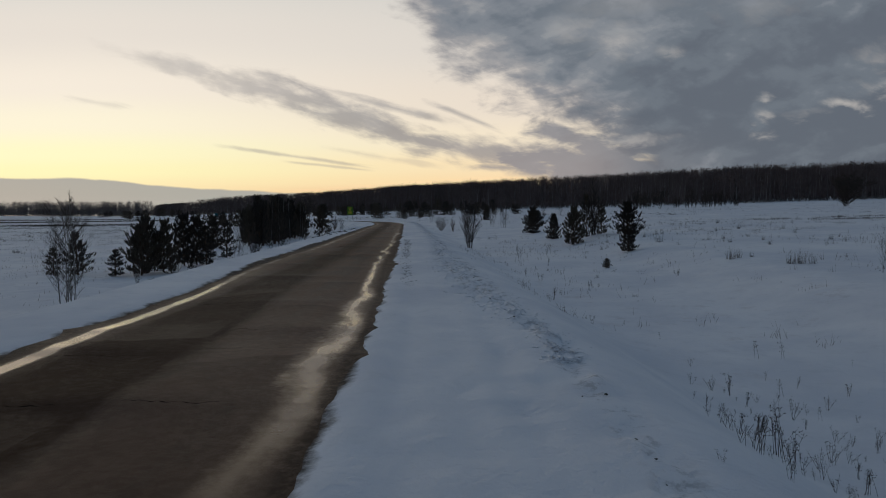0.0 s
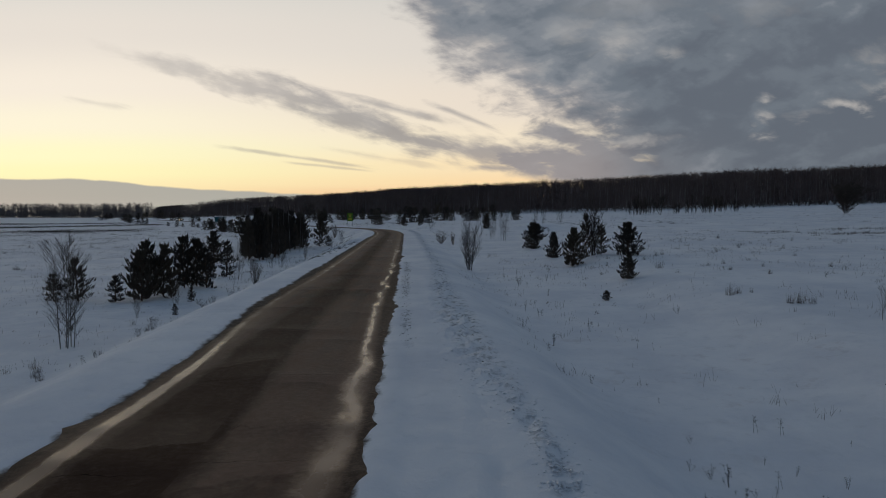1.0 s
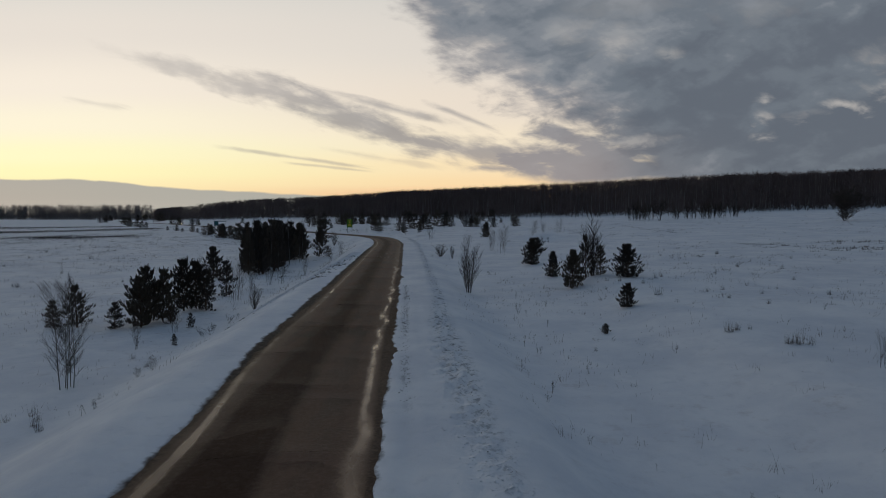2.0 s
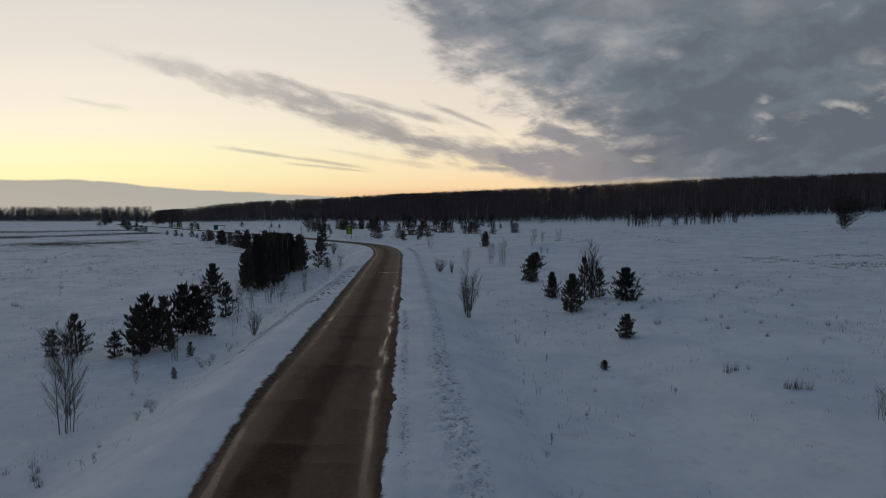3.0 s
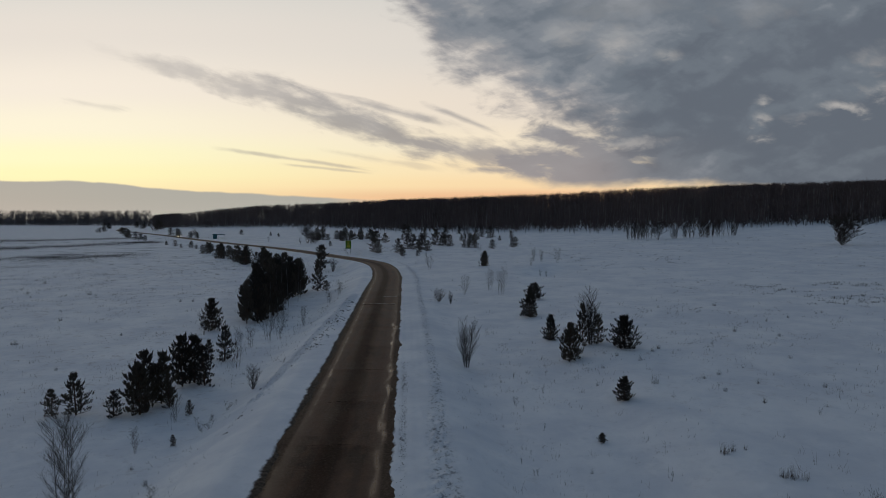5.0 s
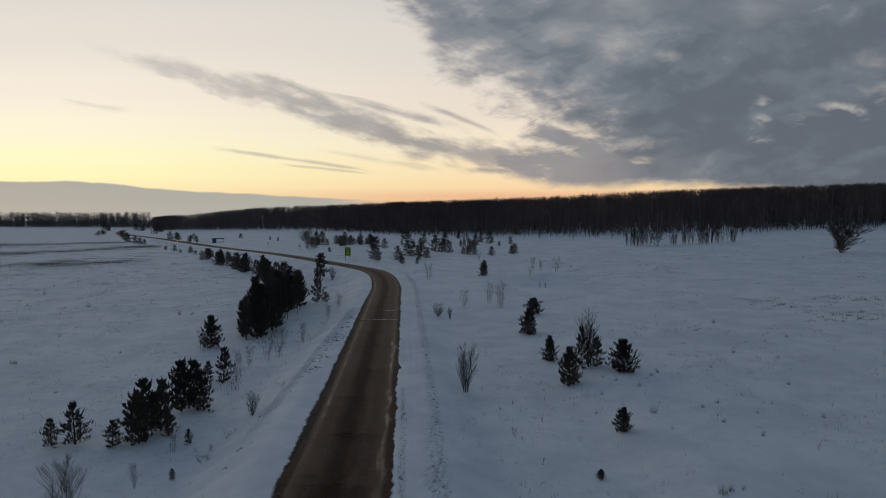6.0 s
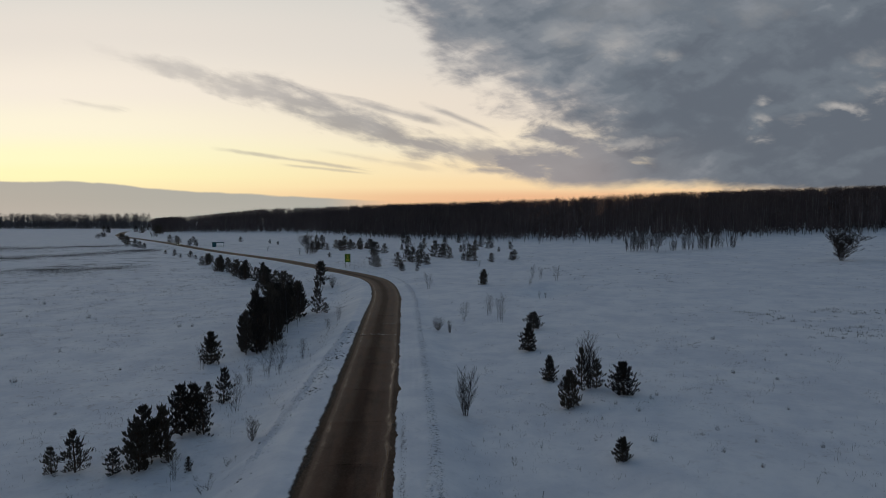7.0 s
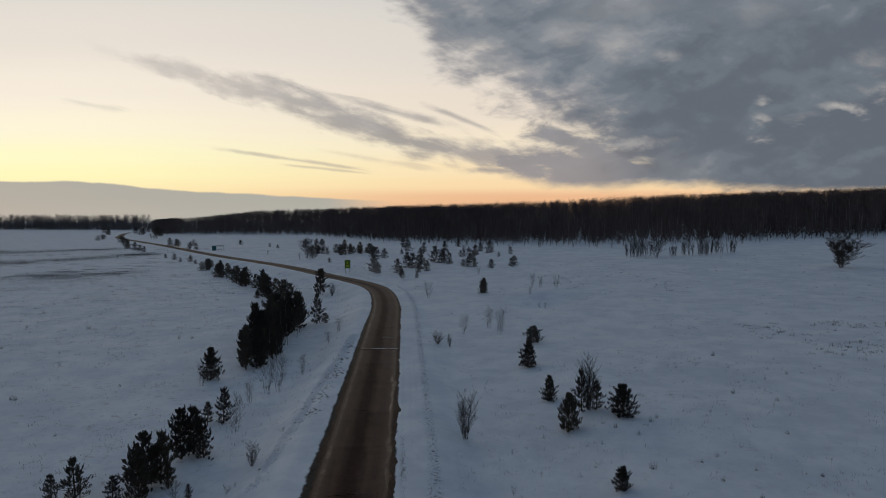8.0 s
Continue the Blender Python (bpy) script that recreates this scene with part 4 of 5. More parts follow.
for x, y, h in ((4.0, 101, 3.6), (8.5, 106, 4.2), (9.9, 100, 5.0), (-2.9, 143, 4.4), (23.8, 157, 4), (25.5, 155, 3.4), (28.9, 151, 4), (20.4, 124.7, 1.6), (21.8, 126, 1.5), (20.8, 141, 2.2),
                (-20.9, 74, 4.4), (-19.8, 75, 4.8), (-22.2, 71, 2.8), (-18.5, 82, 3.2), (-20.6, 60.9, 4.4), (-26.6, 92, 5.0), (-18.0, 98, 2.6), (-30.5, 78, 3.5), (-18.0, 108, 3.0),
                (-19.6, 38.9, 2.0), (-19.9, 45.2, 2.4), (18.6, 25.5, 1.7), (5.5, 44, 0.9), (-38, 160, 3.0), (-62, 268, 3.4), (-85, 300, 3.0), (12, 190, 2.6)):
    shrub("bare_shrub", x, y, h, "sprig", "thin leafless shrub standing in the snow", "shrub", "bare shrubs", 0.9)
for x, y, h in ((-300, 544, 6.0), (-306, 552, 6.5), (-292, 520, 5.0), (-254, 544, 8.0), (-164, 406, 5.5), (-57, 268, 5)):
    shrub("bare_shrub", x, y, h, "thicket", "grey leafless shrub beside the distant road", "shrub", "bare shrubs", 1.2)
for x, y, h in ((-14.9, 31.1, 0.9), (-15.4, 30.6, 0.6), (-17.1, 45.3, 0.6), (-18.2, 45.2, 0.5)):
    shrub("bare_shrub", x, y, h, "sprig", "low dead bush half buried in snow", "shrub", "bare shrubs", 1.6)
shrub("crooked_tree", 117.1, 177.9, 10.5, "willow", "leafless crooked willow out in the field", "tree", "", 0.62)
shrub("crooked_tree", 80.4, 226, 8.6, "crooked", "leafless spreading tree before the wood", "tree", "", 0.8)
shrub("crooked_tree", -60.6, 276.5, 10, "crooked", "leafless spreading tree across the road", "tree", "", 0.8)
for x, y, h in ((73, 232, 9), (76, 234, 9.5), (79, 236, 8), (88, 230, 6), (95, 234, 9), (99, 230, 8), (103, 236, 9), (108, 238, 8), (113, 236, 7), (-46, 287, 7), (10, 250, 7), (-58, 280, 8)):
    shrub("bare_shrub", x, y, h * 0.92, "thicket", "leafless thicket shrub before the wood", "shrub", "thicket before the wood", 0.9)

# ---- the birch wood along the skyline ----
WOOD_FRONT = np.array([(520, 420), (330, 335), (232, 312), (196, 296), (162, 300), (138, 290), (112, 292), (88, 290), (60, 300),
                       (30, 322), (8, 345), (-30, 388), (-62, 450), (-95, 505), (-140, 550), (-205, 600), (-284, 648), (-342, 742), (-405, 900)], float)
FAR_FRONT = np.array([(-452, 940), (-560, 960), (-700, 980), (-950, 960), (-1400, 900)], float)


def tree_arrays(seed, limbs, twigs, fat, lowest=0.22, reach=0.17, steep=(0.7, 1.7), girth=1.0, fine=0.0):
    """A leafless tree one metre high as triangles: corners, faces and which of them are trunk.
    fine: how much thinner and closer the crown's top is."""
    r = random.Random(seed)
    g = Geo()
    bend = r.uniform(-0.04, 0.04)
    stem = [Vector((bend * u * u, 0.02 * math.sin(u * 5 + seed), u * 0.96)) for u in (0, 0.35, 0.7, 1.0)]
    g.tube(stem, [0.0095 * girth, 0.008 * girth, 0.005 * girth, 0.0012], 3, False)
    trunk = len(g.f)
    for k in range(limbs):
        u = lowest + (0.985 - lowest) * (k + r.random()) / limbs
        i = min(2, int(u / 0.3501))
        p = stem[i].lerp(stem[i + 1], (u - (0, 0.35, 0.7)[i]) / (0.35, 0.35, 0.3)[i])
        ang = r.uniform(0, 6.283)
        dome = math.sin(3.1416 * min(1.0, max(0.0, (u - lowest) / (1.02 - lowest))) ** 0.8) ** 0.6
        long = (reach * (1.2 - u) * (1 - fine) + reach * 0.9 * dome * fine) * r.uniform(0.6, 1.3) + 0.035
        way = Vector((math.cos(ang), math.sin(ang), r.uniform(*steep) * (1.0 if u < 0.7 else 1.3))).normalized()
        tip = p + way * long
        thin = fat * (1.0 if u < 0.70 else 0.6)
        g.blade(p, tip, thin, r.uniform(0, 6.28))
        for j in range(twigs):
            q = p.lerp(tip, 0.15 + 0.85 * r.random())
            w2 = (way + Vector((r.uniform(-1, 1), r.uniform(-1, 1), r.uniform(-0.4, 0.9))) * 0.8).normalized()
            g.blade(q, q + w2 * (long * r.uniform(0.35, 0.8) + 0.015), thin * 0.8, r.uniform(0, 6.28))
    tris, kind = [], []
    for n, f in enumerate(g.f):
        for a in range(1, len(f) - 1):
            tris.append((f[0], f[a], f[a + 1]))
            kind.append(0 if n < trunk else 1)
    return np.array(g.v, np.float32), np.array(tris, np.int32), np.array(kind, np.int32)


def along(front, u):
    run_ = np.concatenate([[0], np.cumsum(np.hypot(*np.diff(front, axis=0).T))])
    at = u * run_[-1]
    return np.stack([np.interp(at, run_, front[:, 0]), np.interp(at, run_, front[:, 1])], 1)


def wood(name, front, bands, label, seed, twigs):
    """One mesh of many leafless trees; bands: how many, how deep from and to, heights from and to, tree shapes."""
    r = np.random.RandomState(seed)
    V, T, K, base = [], [], [], 0
    for count, d0, d1, h0, h1, shapes, u0, u1 in bands:
        p = along(front, u0 + (u1 - u0) * r.rand(count))
        depth = d0 + (d1 - d0) * r.rand(count)
        ahead = p / np.hypot(*p.T)[:, None]
        p = p + ahead * depth[:, None] + r.normal(0, 5.0, p.shape)
        z = ground_z(p[:, 0], p[:, 1])
        taper = 0.72 + 0.28 * step01(-345, -240, p[:, 0]) if front is WOOD_FRONT else 1.0
        high = h0 + (h1 - h0) * ((depth - d0) / (d1 - d0)) + r.normal(0, 0.3, count)
        high = high * taper * (1 + (0.10 + 0.10 * step01(110, 70, depth)) * step01(90, 190, p[:, 0]))
        for i in range(count):
            v, t, k = shapes[r.randint(len(shapes))]
            a, s = r.uniform(0, 6.283), max(high[i], 4)
            w = s * r.uniform(0.8, 1.25)
            c, n = math.cos(a), math.sin(a)
            q = np.stack([(v[:, 0] * c - v[:, 1] * n) * w + p[i, 0], (v[:, 0] * n + v[:, 1] * c) * w + p[i, 1], v[:, 2] * s + z[i] - 0.3], 1)
            V.append(q)
            T.append(t + base)
            K.append(k)
            base += len(v)
    me = big_mesh(name, np.concatenate(V), np.concatenate(T), WOODS_TRUNK)
    me.materials.append(twigs)
    kinds = np.concatenate(K)
    if len(kinds) == len(me.polygons):
        me.polygons.foreach_set("material_index", kinds)
    return tagged(new(name, me), label, "forest", kind="stuff")


front_trees = [tree_arrays(s, 24, 6, 0.0034, 0.30, 0.17, girth=1.2, fine=0.4) for s in range(50, 56)]
thicket = [tree_arrays(s, 12, 2, 0.034, 0.10, 0.24, (0.5, 1.6)) for s in range(90, 94)]
filler = [tree_arrays(s, 18, 3, 0.017, 0.16, 0.20, (0.4, 1.5), fine=0.7) for s in range(100, 104)]
near_trees = [tree_arrays(s, 24, 6, 0.0052, 0.22, 0.19, fine=0.6) for s in range(60, 66)]
back_trees = [tree_arrays(s, 22, 5, 0.0056, 0.55, 0.19, (0.4, 1.4), fine=0.85) for s in range(70, 76)]
wood("birch_wood", WOOD_FRONT, [(330, 0, 16, 10, 13, front_trees, 0, 1), (1700, 16, 90, 7.0, 13.0, thicket, 0.06, 0.5), (900, 8, 70, 6.0, 11.0, thicket, 0.5, 1),
      (650, 8, 90, 13, 19, near_trees, 0.06, 0.5), (330, 8, 90, 13, 19, near_trees, 0.5, 1), (1700, 40, 280, 13, 22.3, filler, 0.06, 0.5), (1250, 40, 280, 13, 22, filler, 0.5, 1), (800, 90, 240, 9, 15, thicket, 0.06, 0.6), (500, 150, 300, 20, 23, filler, 0.06, 0.5), (2300, 90, 310, 19.5, 24, back_trees, 0.06, 0.5), (1150, 90, 310, 19.5, 24, back_trees, 0.5, 1)],
     "dark leafless birch wood along the edge of the snow field", 3, WOODS)
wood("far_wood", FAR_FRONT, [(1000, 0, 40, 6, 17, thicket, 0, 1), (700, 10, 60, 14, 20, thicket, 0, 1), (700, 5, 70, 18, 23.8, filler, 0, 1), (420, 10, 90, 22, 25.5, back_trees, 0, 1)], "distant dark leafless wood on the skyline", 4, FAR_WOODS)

# birches that stand out at the edge of the wood
edge_random = random.Random(9)
for i, (x, y) in enumerate(along(WOOD_FRONT, np.linspace(0.14, 0.86, 60))):
    x, y = x + edge_random.uniform(-6, 6), y - edge_random.uniform(0, 12)
    shrub("birch_tree", x, y, edge_random.uniform(9, 13.5), "edge", "leafless birch at the edge of the wood", "birch tree", "birches at the wood's edge", edge_random.uniform(0.8, 1.1))

for i, (x, y) in enumerate(along(WOOD_FRONT, np.linspace(0.12, 0.66, 54) + 0.004 * np.sin(np.arange(54) * 5.0))):
    near = abs(edge_random.gauss(0, 11)) + 2
    d = math.hypot(x, y)
    shrub("bare_shrub", x * (1 - near / d), y * (1 - near / d), edge_random.uniform(2.2, 6.5), "sprig",
          "leafless scrub standing before the wood", "shrub", "scrub before the wood", edge_random.uniform(0.8, 1.3))

# ---- dry grass and weeds ----
def stalks(name, n, pick, low, high, lean, thick, label, material, seed):
    r = np.random.RandomState(seed)
    x, y = pick(r, n)
    s = road_side(x, y)
    ok = np.abs(s) > 7.2
    x, y = x[ok], y[ok]
    z = ground_z(x, y)
    n = len(x)
    h = r.uniform(low, high, n) * r.uniform(0.25, 1.0, n) ** 1.3
    a, tilt = r.uniform(0, 6.283, n), r.uniform(0, lean, n)
    rad = thick * (1 + y / 45.0)
    V = np.empty((n, 4, 3), np.float32)
    for k in range(3):
        V[:, k, 0], V[:, k, 1], V[:, k, 2] = x + rad * math.cos(2.094 * k), y + rad * math.sin(2.094 * k), z - 0.05
    V[:, 3, 0], V[:, 3, 1], V[:, 3, 2] = x + np.cos(a) * tilt * h, y + np.sin(a) * tilt * h, z + h
    b = np.arange(n)[:, None, None] * 4
    T = (np.array([(0, 1, 3), (1, 2, 3), (2, 0, 3)])[None] + b).reshape(-1, 3)
    return tagged(new(name, big_mesh(name, V.reshape(-1, 3), T, material)), label, "grass", kind="stuff")


def clumped(x0, x1, y0, y1, power, per, wide):
    def pick(r, n):
        m = n // per
        cy = y0 + (y1 - y0) * r.rand(m) ** power
        cx = (x0 + (x1 - x0) * r.rand(m)) * (0.25 + 0.75 * cy / y1) if x0 * x1 < 0 else x0 + (x1 - x0) * r.rand(m)
        patch = 0.5 + 0.55 * waves(cx, cy, 34, 61) + 0.45 * waves(cx, cy, 11, 62)
        keep = r.rand(m) < np.clip(patch, 0.04, 1.0)
        cx, cy = cx[keep], cy[keep]
        count = r.randint(1, 2 * per, len(cx))
        spread_ = np.repeat(wide * r.uniform(0.4, 1.8, len(cx)), count)
        return np.repeat(cx, count) + r.normal(0, 1, count.sum()) * spread_, np.repeat(cy, count) + r.normal(0, 1, count.sum()) * spread_
    return pick


stalks("dry_grass", 26000, clumped(-190, 190, 26, 240, 1.3, 5, 0.35), 0.12, 0.45, 0.9, 0.006, "thin dry grass stalks standing out of the snow", DRY, 1)
stalks("dry_grass", 40000, clumped(-170, -16, 30, 230, 1.0, 8, 0.6), 0.18, 0.62, 0.7, 0.0058, "dry grass tufts across the snowy field", DRY, 2)

stalks("dry_grass", 6500, clumped(3, 46, 15, 80, 1.1, 7, 0.22), 0.15, 0.60, 0.75, 0.0042, "thin dry grass stalks standing out of the snow", DRY, 11)
stalks("dry_grass", 2600, clumped(48, 76, 78, 102, 1.0, 7, 0.4), 0.2, 0.5, 0.9, 0.014, "dark weed tops showing through the snow", WEED, 6)
stalks("dry_grass", 700, clumped(30, 60, 140, 185, 1.0, 9, 0.5), 0.15, 0.4, 0.9, 0.012, "dark weed tops showing through the snow", WEED, 7)


def along_line(x0, y0, x1, y1, wide):
    def pick(r, n):
        u = r.rand(n)
        keep = 0.5 + 0.35 * np.sin(u * 31 + 2 * np.sin(u * 11)) + 0.25 * np.sin(u * 87 + 1.3)
        u = u[keep > 0.30 + 0.4 * r.rand(n)]
        n = len(u)
        return x0 + (x1 - x0) * u + r.normal(0, wide, n), y0 + (y1 - y0) * u + r.normal(0, wide, n) * (1.2 + np.sin(u * 43)) + 6 * np.sin(u * 9) + 3 * np.sin(u * 37)
    return pick


for seed, n, line in ((8, 9000, (-215, 246, -158, 352, 7.0)), (9, 4200, (-150, 214, -118, 226, 5.0)), (10, 5500, (-290, 345, -205, 392, 8.0))):
    stalks("ditch_weeds", n, along_line(*line), 0.2, 0.6, 0.8, 0.019, "dark dead weeds along a field ditch", WEED, seed)


def weed_meshes(seed, stems, leanout):
    r = random.Random(seed)
    stem = Geo()
    for k in range(stems):
        a = r.uniform(0, 6.283)
        tip = Vector((math.cos(a) * leanout * r.random(), math.sin(a) * leanout * r.random(), r.uniform(0.6, 1.0)))
        foot = Vector((r.uniform(-0.12, 0.12), r.uniform(-0.12, 0.12), -0.05))
        stem.tube([foot, foot.lerp(tip, 0.5) + Vector((0.02, 0, 0.02)), tip], [0.008, 0.006, 0.003], 3)
        for j in range(9):
            p = foot.lerp(tip, r.uniform(0.4, 1.0))
            d = Vector((r.uniform(-1, 1), r.uniform(-1, 1), r.uniform(0.2, 1.0))).normalized()
            tip2 = p + d * r.uniform(0.05, 0.16)
            stem.spike(p, tip2, 0.005)
            for _ in range(2):
                droop = Vector((r.uniform(-1, 1), r.uniform(-1, 1), r.uniform(-1.2, 0.5))).normalized()
                stem.blade(tip2, tip2 + droop * r.uniform(0.03, 0.08), r.uniform(0.006, 0.014), r.uniform(0, 6.28))
    return (stem.mesh("stalk", WEED),)


def tuft_meshes(seed, count):
    """A dry tuft one metre high: many thin stalks fanning out of one foot."""
    r = random.Random(seed)
    g = Geo()
    for _ in range(count):
        a, out = r.uniform(0, 6.283), r.uniform(-0.12, 0.22)
        foot = Vector((math.cos(a) * 0.3 * r.random(), math.sin(a) * 0.3 * r.random(), -0.06))
        g.spike(foot, foot + Vector((math.cos(a) * out, math.sin(a) * out, r.uniform(0.35, 1.0))), r.uniform(0.004, 0.009))
    return (g.mesh("blade_clump", DRY),)


TUFTS = [tuft_meshes(s, n) for s, n in ((91, 36), (92, 28), (93, 46))]
WEEDS = [weed_meshes(s, n, l) for s, n, l in ((81, 3, 0.25), (82, 5, 0.5), (83, 2, 0.15), (84, 4, 0.7), (85, 6, 0.4))]
for x, y, h in ((3.8, 7.2, .5), (3.5, 7.0, .35), (4.0, 8.4, .35), (3.7, 8.4, .2), (2.6, 5.6, .2), (3.5, 6.0, .25), (6.2, 9.5, .4), (6.0, 8.3, .45), (4.6, 8.0, .6), (4.3, 9.2, .3), (4.9, 9.3, .5), (5.0, 8.9, .75), (5.3, 9.0, .6), (5.2, 8.6, .3), (6.7, 11.4, .45), (7.1, 12.6, .45), (6.1, 12.8, .5), (8.1, 15.6, .55), (6.2, 15.1, .25),
                (8.7, 15.4, .55), (6.5, 18.1, .25), (4.9, 19.8, .4), (6.7, 10.2, .35), (5.7, 9.1, .35), (6.7, 9.9, .25), (5.9, 8.3, .4), (5.1, 8.2, .2), (4.2, 23.8, .4), (4.7, 34.5, .55), (5.4, 33, .4),
                (9.9, 14.6, .2), (6.6, 10.9, .2), (7.1, 11.3, .3), (7.5, 10.3, .25), (6.2, 8.9, .3), (6.4, 9.4, .3), (5.0, 10.4, .2), (5.5, 13.4, .3), (4.6, 11.0, .2), (7.4, 13.8, .25),
                (12.2, 31.5, .5), (5.2, 33.0, .5), (5.3, 35.2, .6), (4.7, 25.7, .6), (7.0, 28.9, .5), (6.8, 39.3, .5), (6.2, 51.3, .8), (24.1, 38.3, .5), (8.0, 47, .6), (6.0, 43, .6), (9.0, 52, .5)):
    thing("weed", pine_random.choice(WEEDS), x, y, h, "dead weed stalks with seed heads in the snow", "weed", "weeds in the ditch", None, 0.0, 0.9)
for x, y, h in ((-16.4, 47, .8), (-16.0, 47.6, .6), (-16.5, 43, .9), (-17.2, 43.2, .7), (-16.8, 42.6, .6), (-14.5, 24.5, .5), (-14.2, 24.8, .4), (-16.2, 52.6, .6), (-14.8, 57.5, .6)):
    thing("weed", pine_random.choice(WEEDS), x, y, h, "dead bushy weed on the snowy road bank", "weed", "weeds on the bank", None, 0.0, 1.6)
for x, y, h in ((-16.0, 24.0, .5), (-16.6, 24.6, .6), (-17.0, 25.4, .5), (-17.6, 26.0, .6), (-18.2, 25.2, .5), (-15.6, 27.6, .4), (-16.6, 34.0, .5), (-18.6, 36.4, .5), (-20.4, 33.0, .6), (-21.2, 34.6, .5)):
    thing("grass_tuft", pine_random.choice(TUFTS), x, y, h, "dry grass tuft standing in the snow", "grass tuft", "grass tufts in the field", None, 0.0, 1.1)
for _ in range(46):
    y = pine_random.uniform(7.0, 13.5)
    thing("weed", pine_random.choice(WEEDS), 0.42 * y + pine_random.uniform(0.2, 3.4), y, pine_random.uniform(0.10, 0.38), "dead weed stalks with seed heads in the snow", "weed", "weeds in the ditch", None, 0.0, 0.9)
for x, y, h in ((15.7, 33.2, .8), (16.2, 33.4, .6), (17.0, 33.5, .4), (17.2, 30.1, .7), (17.6, 30.0, .9), (18.1, 29.8, .7), (16.4, 46.1, .9), (22.1, 48.0, .6), (20.6, 43.7, .5), (23.8, 45.3, .5),
                (17.5, 53, .6), (19.6, 56.0, .7), (20.5, 57.0, .6), (14.0, 52, .5), (16.0, 55, .6), (-50.2, 71.9, .8), (-50.8, 72.1, .7), (-87.8, 135, 1.2), (-67.5, 117, 1.2), (-46.1, 107.6, .9), (-44, 108, .8), (31, 64, .7), (36, 80, .8), (28, 44, .5), (30, 52, .5), (22, 41, .5), (26, 58, .5), (34, 61, .6), (40, 70, .6), (-38, 60, .5), (-55, 88, .7), (-60, 96, .6), (-41, 78, .6), (-33, 66, .5), (-72, 100, .7), (-80, 118, .8), (-36, 92, .6), (-95, 150, .9), (12.5, 48, .4), (20.5, 47, .5), (8.4, 33, .35)):
    thing("grass_tuft", pine_random.choice(TUFTS), x, y, h, "dry grass tuft standing in the snow", "grass tuft", "grass tufts in the field", None, 0.0, 1.1)

# ---- signs and the car on the far road ----
GREEN = surface("sign_green", (0.07, 0.16, 0.015), (0.12, 0.24, 0.02), 0.45, 1, 20, 0)
YELLOW = surface("sign_yellow", (0.45, 0.40, 0.03), (0.60, 0.52, 0.05), 0.45, 1, 20, 0)
BLUE = surface("sign_blue", (0.02, 0.09, 0.11), (0.04, 0.14, 0.16), 0.5, 1, 20, 0)
PAINT = surface("car_paint", (0.05, 0.055, 0.06), (0.07, 0.075, 0.08), 0.3, 1, 20, 0, spec=0.5)
GLASS = surface("car_glass", (0.01, 0.012, 0.014), (0.02, 0.022, 0.024), 0.08, 1, 20, 0, spec=0.6)
RUBBER = surface("tyre_rubber", (0.012, 0.012, 0.012), (0.03, 0.03, 0.03), 0.85, 3, 30, 0.2)
LAMP = bpy.data.materials.new("headlight_glow")
LAMP.use_nodes = True
LAMP.node_tree.nodes["Principled BSDF"].inputs["Emission Color"].default_value = (1.0, 0.72, 0.36, 1)
LAMP.node_tree.nodes["Principled BSDF"].inputs["Emission Strength"].default_value = 6.0


def box_geo(lo, hi):
    g = Geo()
    g.box(lo, hi)
    return g


def bar_geo(a, b, r, sides=8):
    g = Geo()
    g.tube([a, b], [r, r], sides)
    return g


def green_sign(x, y, turn):
    ob = new("road_sign")
    ob.matrix_basis = pose(x, y, ground_at(x, y) - 0.1, 0, 0, turn)
    for px in (-0.75, 0.75):
        part("post", bar_geo((px, 0.08, 0), (px, 0.08, 4.7), 0.06), STEEL, ob, "thin grey steel post")
    board = part("board", box_geo((-0.95, -0.03, 1.9), (0.95, 0.03, 4.7)), GREEN, ob, "upright green sign board")
    part("panel", box_geo((-0.55, -0.05, 2.35), (0.55, -0.034, 3.05)), YELLOW, board, "small yellow field")
    part("panel", box_geo((-0.28, -0.05, 3.35), (0.28, -0.034, 3.95)), YELLOW, board, "small yellow emblem field")
    for z in (4.25, 4.05):
        part("bar", box_geo((-0.6, -0.05, z), (0.6, -0.034, z + 0.1)), YELLOW, board, "pale bar of lettering")
    part("rail", box_geo((-0.9, 0.03, 2.5), (0.9, 0.07, 2.58)), STEEL, ob)
    part("rail", box_geo((-0.9, 0.03, 4.1), (0.9, 0.07, 4.18)), STEEL, ob)
    return tagged(ob, "tall green and yellow sign on two posts beside the road", "sign")


green_sign(-31.5, 207.0, 8)


def bus_stop(x, y, turn):
    ob = new("bus_shelter")
    ob.matrix_basis = pose(x, y, ground_at(x, y) - 0.1, 0, 0, turn)
    part("wall", box_geo((-1.9, -0.9, 0), (0.3, 0.9, 2.5)), BLUE, ob, "blue-green shelter wall")
    part("roof", box_geo((-2.2, -1.2, 2.5), (4.6, 1.2, 2.9)), BLUE, ob, "long flat blue-green roof")
    part("post", bar_geo((4.1, -0.8, 0), (4.1, -0.8, 2.5), 0.07), STEEL, ob)
    part("post", bar_geo((4.1, 0.8, 0), (4.1, 0.8, 2.5), 0.07), STEEL, ob)
    part("bench", box_geo((0.6, 0.3, 0.4), (3.6, 0.8, 0.5)), STEEL, ob)
    return tagged(ob, "blue-green bus shelter with a flat roof by the road", "bus shelter")


bus_stop(-130.0, 353.0, 20)


